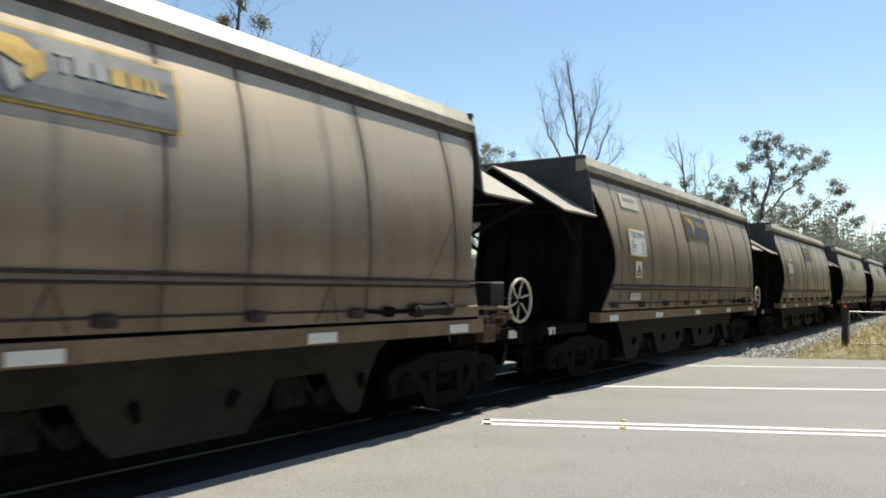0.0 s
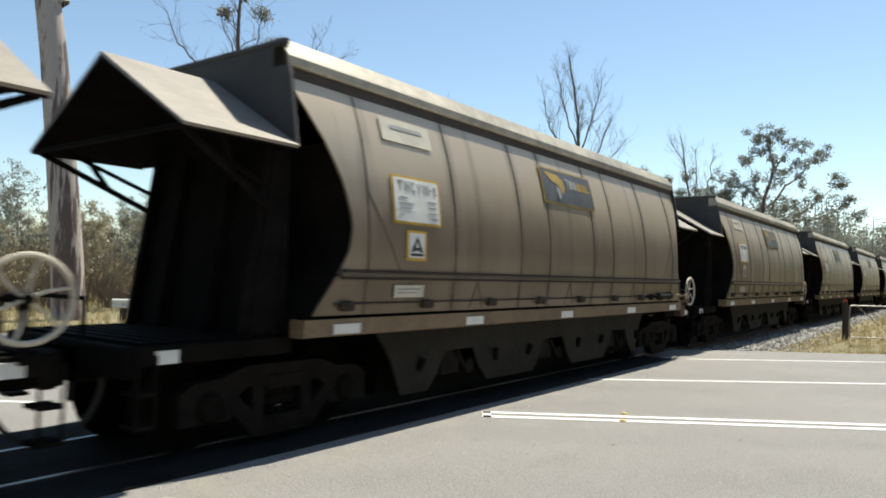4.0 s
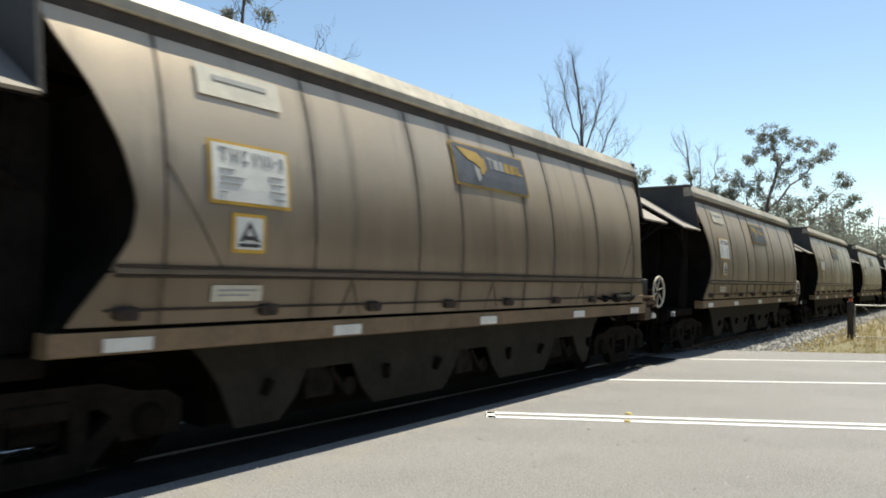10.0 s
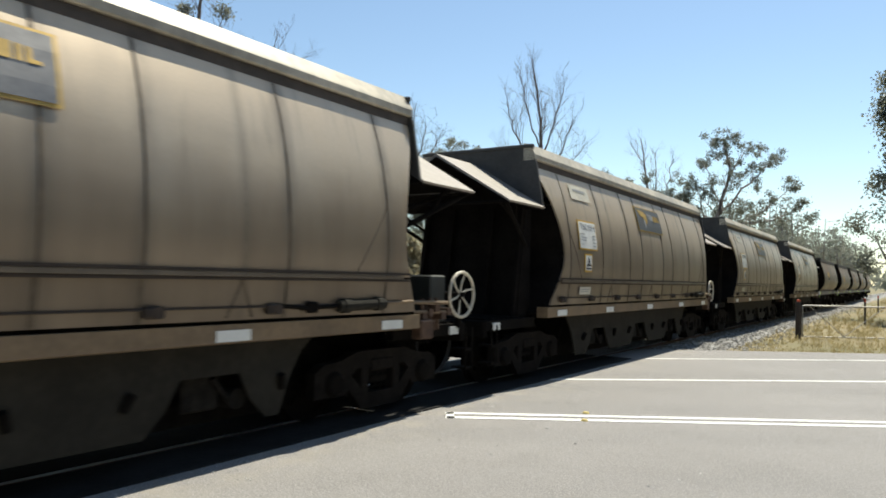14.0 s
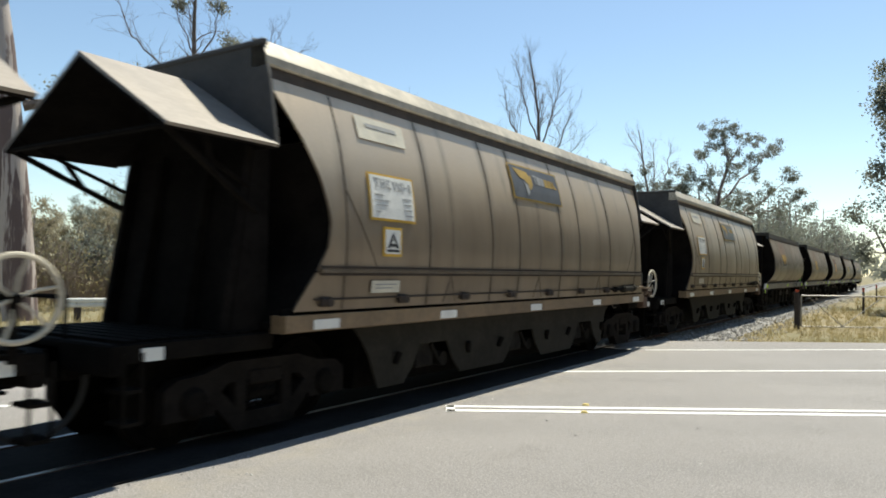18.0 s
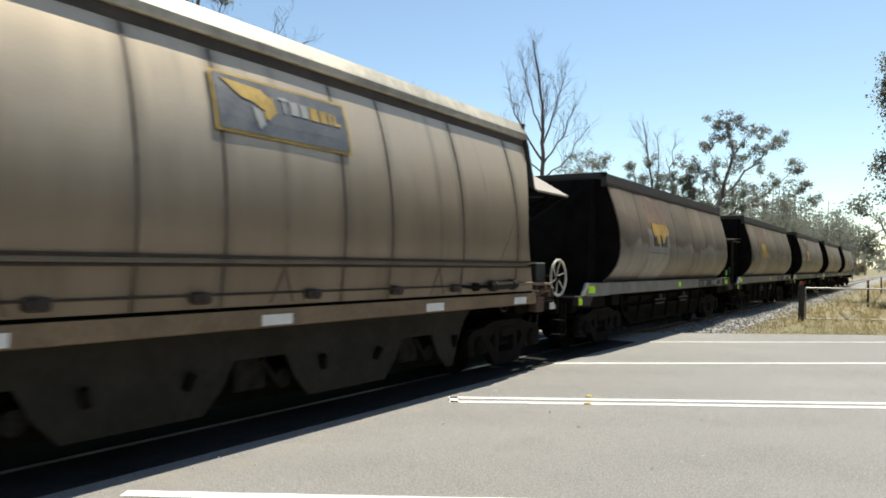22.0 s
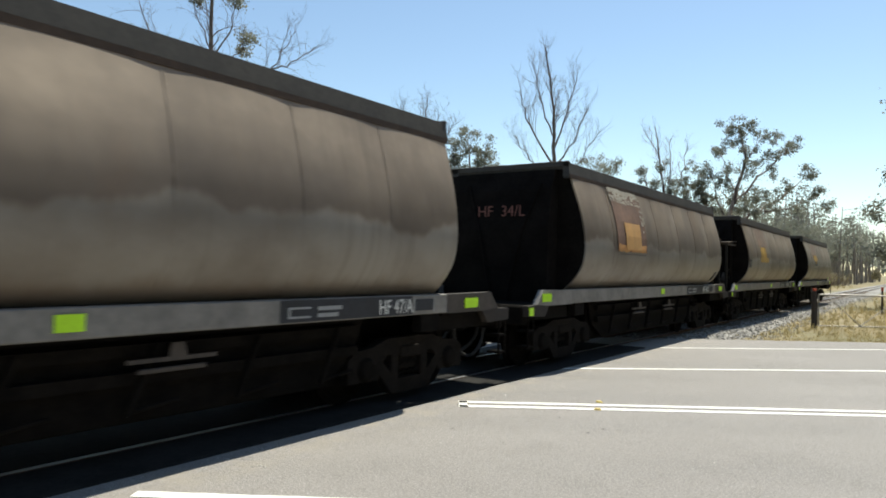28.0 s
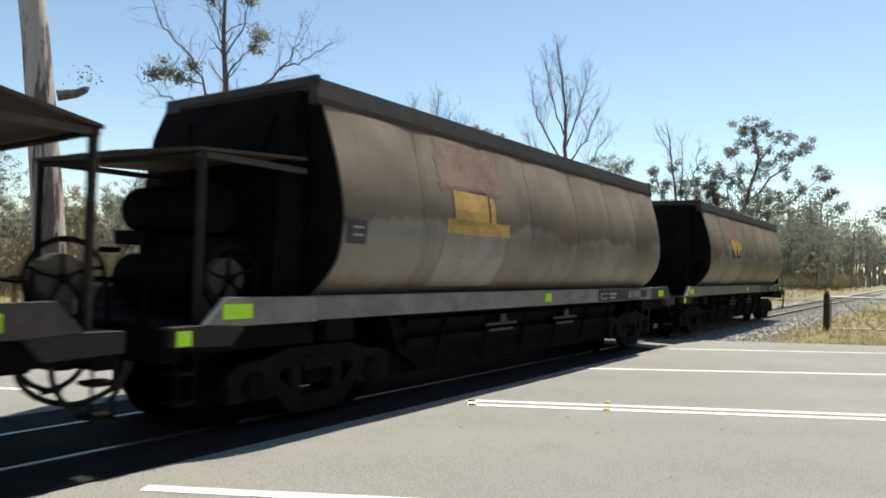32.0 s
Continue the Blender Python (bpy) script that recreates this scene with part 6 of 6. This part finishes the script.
def build_grass():
    m = Mesher()
    gr = np.random.default_rng(17)

    def tuft(x, y, h, n):
        for i in range(n):
            a = gr.uniform(0, 6.28)
            lean = gr.uniform(0.1, 0.7)
            w = gr.uniform(0.004, 0.009) * (1 + h * 2)
            hh = h * gr.uniform(0.5, 1.2)
            bx, by = x + gr.normal(0, 0.05), y + gr.normal(0, 0.05)
            tx, ty = bx + math.cos(a) * lean * hh, by + math.sin(a) * lean * hh
            k = len(m.v)
            m.v.extend([(bx - w * math.sin(a), by + w * math.cos(a), GZ - 0.01), (bx + w * math.sin(a), by - w * math.cos(a), GZ - 0.01), (tx, ty, GZ + hh)])
            m.f.append((k, k + 1, k + 2))

    for i in range(5200):
        a, n = gr.uniform(-3, 26), 17.6 + 20 * gr.random() ** 1.8
        p = on_road(a, n)
        if p.x < TRACK_X + 2.6 + gr.normal(0, 0.35):
            continue
        tuft(p.x, p.y, gr.uniform(0.05, 0.16) if n < 20 else gr.uniform(0.08, 0.3), 9)
    for i in range(3500):
        az, dist = gr.uniform(40, 85), gr.uniform(16, 45)
        x, y = polar(az, dist)
        if free_of_track(x, y) or x < -11:
            if not (-9 < Vector((x, y, 0)).dot(ACROSS) < 17.6):
                tuft(x, y, gr.uniform(0.12, 0.4), 7)
    for i in range(2600):
        az, dist = gr.uniform(-2, 22), gr.uniform(38, 120)
        x, y = polar(az, dist)
        if abs(x - TRACK_X) > 3:
            tuft(x, y, gr.uniform(0.2, 0.6), 7)
    tagged(part("grass", (m.v, m.f), GRASS), "dry straw-coloured grass tufts", "grass", kind="stuff")
    m2 = Mesher()
    gr2 = np.random.default_rng(5)
    base = np.array([(1, 0, 0), (0, 1, 0), (-1, 0, 0), (0, -1, 0), (0, 0, 1)], float)
    for i in range(700):
        a, n = gr2.uniform(-6, 8), gr2.uniform(3.5, 17.5)
        p = on_road(a, n)
        if gr2.random() < 0.55:
            p = Vector((TRACK_X + 1.35 + gr2.normal(0, 0.25), gr2.uniform(2, 16), 0))
        s = gr2.uniform(0.006, 0.02)
        k = len(m2.v)
        m2.v.extend(map(tuple, (base * gr2.uniform(0.6, 1.3, (5, 3)) * s * np.array([1, 1, 0.6]) + np.array((p.x, p.y, 0.001))).tolist()))
        m2.f.extend([(k, k + 1, k + 4), (k + 1, k + 2, k + 4), (k + 2, k + 3, k + 4), (k + 3, k, k + 4)])
    tagged(part("road_grit", (m2.v, m2.f), STONE), "scattered small stones on the asphalt", "grit", kind="stuff")


build_grass()

# ---- gate, posts and barrier ----


def build_gate():
    a, b = Vector((-3.25, 26.8, GZ)), Vector((0.85, 29.45, GZ))
    d = (b - a).normalized()
    post_ob = thing("gate_post", "short dark timber gate post in dry grass", "post", m=pose(a.x, a.y, GZ))
    bm = bmesh.new()
    tube(bm, [(0, 0, -0.2), (0.01, 0, 0.6), (0.0, 0.01, 1.22), (0, 0, 1.25)], [0.1, 0.095, 0.09, 0.07], 10)
    part("post", bm, POSTDARK, post_ob)
    bm = bmesh.new()
    tube(bm, [(0, 0, 1.25), (0.02, 0, 1.33)], [0.05, 0.07], 8)
    part("post_cap", bm, RED, post_ob, "faded red cap")
    gate = thing("farm_gate", "rusty pipe farm gate with crossed stays in dry grass", "gate", m=pose(a.x, a.y, GZ))

    def bar(f0, z0, f1, z1, r, name):
        p, q = d * f0, d * f1
        bm = bmesh.new()
        tube(bm, [(p.x, p.y, z0), (q.x, q.y, z1)], r, 7)
        part(name, bm, GALV, gate)
    L = (b - a).length
    bar(0.15, 1.13, L, 1.13, 0.028, "top_rail")
    bar(0.15, 0.08, L, 0.08, 0.022, "bottom_rail")
    bar(0.15, 0.08, 0.15, 1.13, 0.024, "stile")
    bar(L, 0.08, L, 1.13, 0.024, "stile")
    bar(0.4, 1.1, 1.55, 0.1, 0.014, "stay")
    bar(1.55, 0.1, 2.9, 1.1, 0.014, "stay")
    bar(L / 2 + 1, 0.08, L / 2 + 1, 1.13, 0.018, "stay")
    far = thing("gate_post", "short dark timber gate post in dry grass", "post", m=pose(b.x + 0.2, b.y + 0.15, GZ))
    bm = bmesh.new()
    tube(bm, [(0, 0, -0.2), (0.0, 0.01, 1.2), (0, 0, 1.25)], [0.11, 0.10, 0.07], 10)
    part("post", bm, POSTDARK, far)
    for x, y, h in ((-1.9, 39.5, 1.25), (-9.2, 33.0, 1.1), (-2.0, 58.0, 1.2)):
        mk = thing("marker_post", "thin lineside marker post with a red top", "post", m=pose(x, y, GZ))
        bm = bmesh.new()
        box(bm, -0.045, 0.045, -0.03, 0.03, -0.2, h, 0.008)
        part("post", bm, POSTDARK if x > -5 else WHITE, mk)
        bm = bmesh.new()
        box(bm, -0.05, 0.05, -0.035, 0.035, h - 0.16, h + 0.02)
        part("marker", bm, RED, mk)


def build_barrier():
    a, b = Vector((-22.0, 11.8, GZ)), Vector((-20.9, 13.6, GZ))
    d = (b - a).normalized()
    s = Vector((d.y, -d.x, 0))
    rail = thing("guard_rail", "short white road guard rail on timber posts", "guard rail", m=pose(a.x, a.y, GZ))
    L = (b - a).length
    prof = [(0.0, 0.50), (0.04, 0.53), (0.04, 0.60), (0.0, 0.635), (0.04, 0.67), (0.04, 0.76), (0.0, 0.80), (-0.01, 0.80), (0.03, 0.76), (0.03, 0.67), (-0.01, 0.635), (0.03, 0.60), (0.03, 0.53), (-0.01, 0.50)]
    bm = bmesh.new()
    one = [bm.verts.new(s * p + Vector((0, 0, q))) for p, q in prof]
    two = [bm.verts.new(d * L + s * p + Vector((0, 0, q))) for p, q in prof]
    for i in range(len(prof)):
        bm.faces.new((one[i], one[(i + 1) % len(prof)], two[(i + 1) % len(prof)], two[i]))
    part("beam", bm, WHITE, rail, "pale ribbed steel beam")
    for f in (0.16, 0.84):
        p = d * (L * f) - s * 0.09
        bm = bmesh.new()
        box(bm, p.x - 0.08, p.x + 0.08, p.y - 0.08, p.y + 0.08, -0.2, 0.78, 0.01)
        part("post", bm, POSTDARK, rail)


build_gate()
build_barrier()
motions()
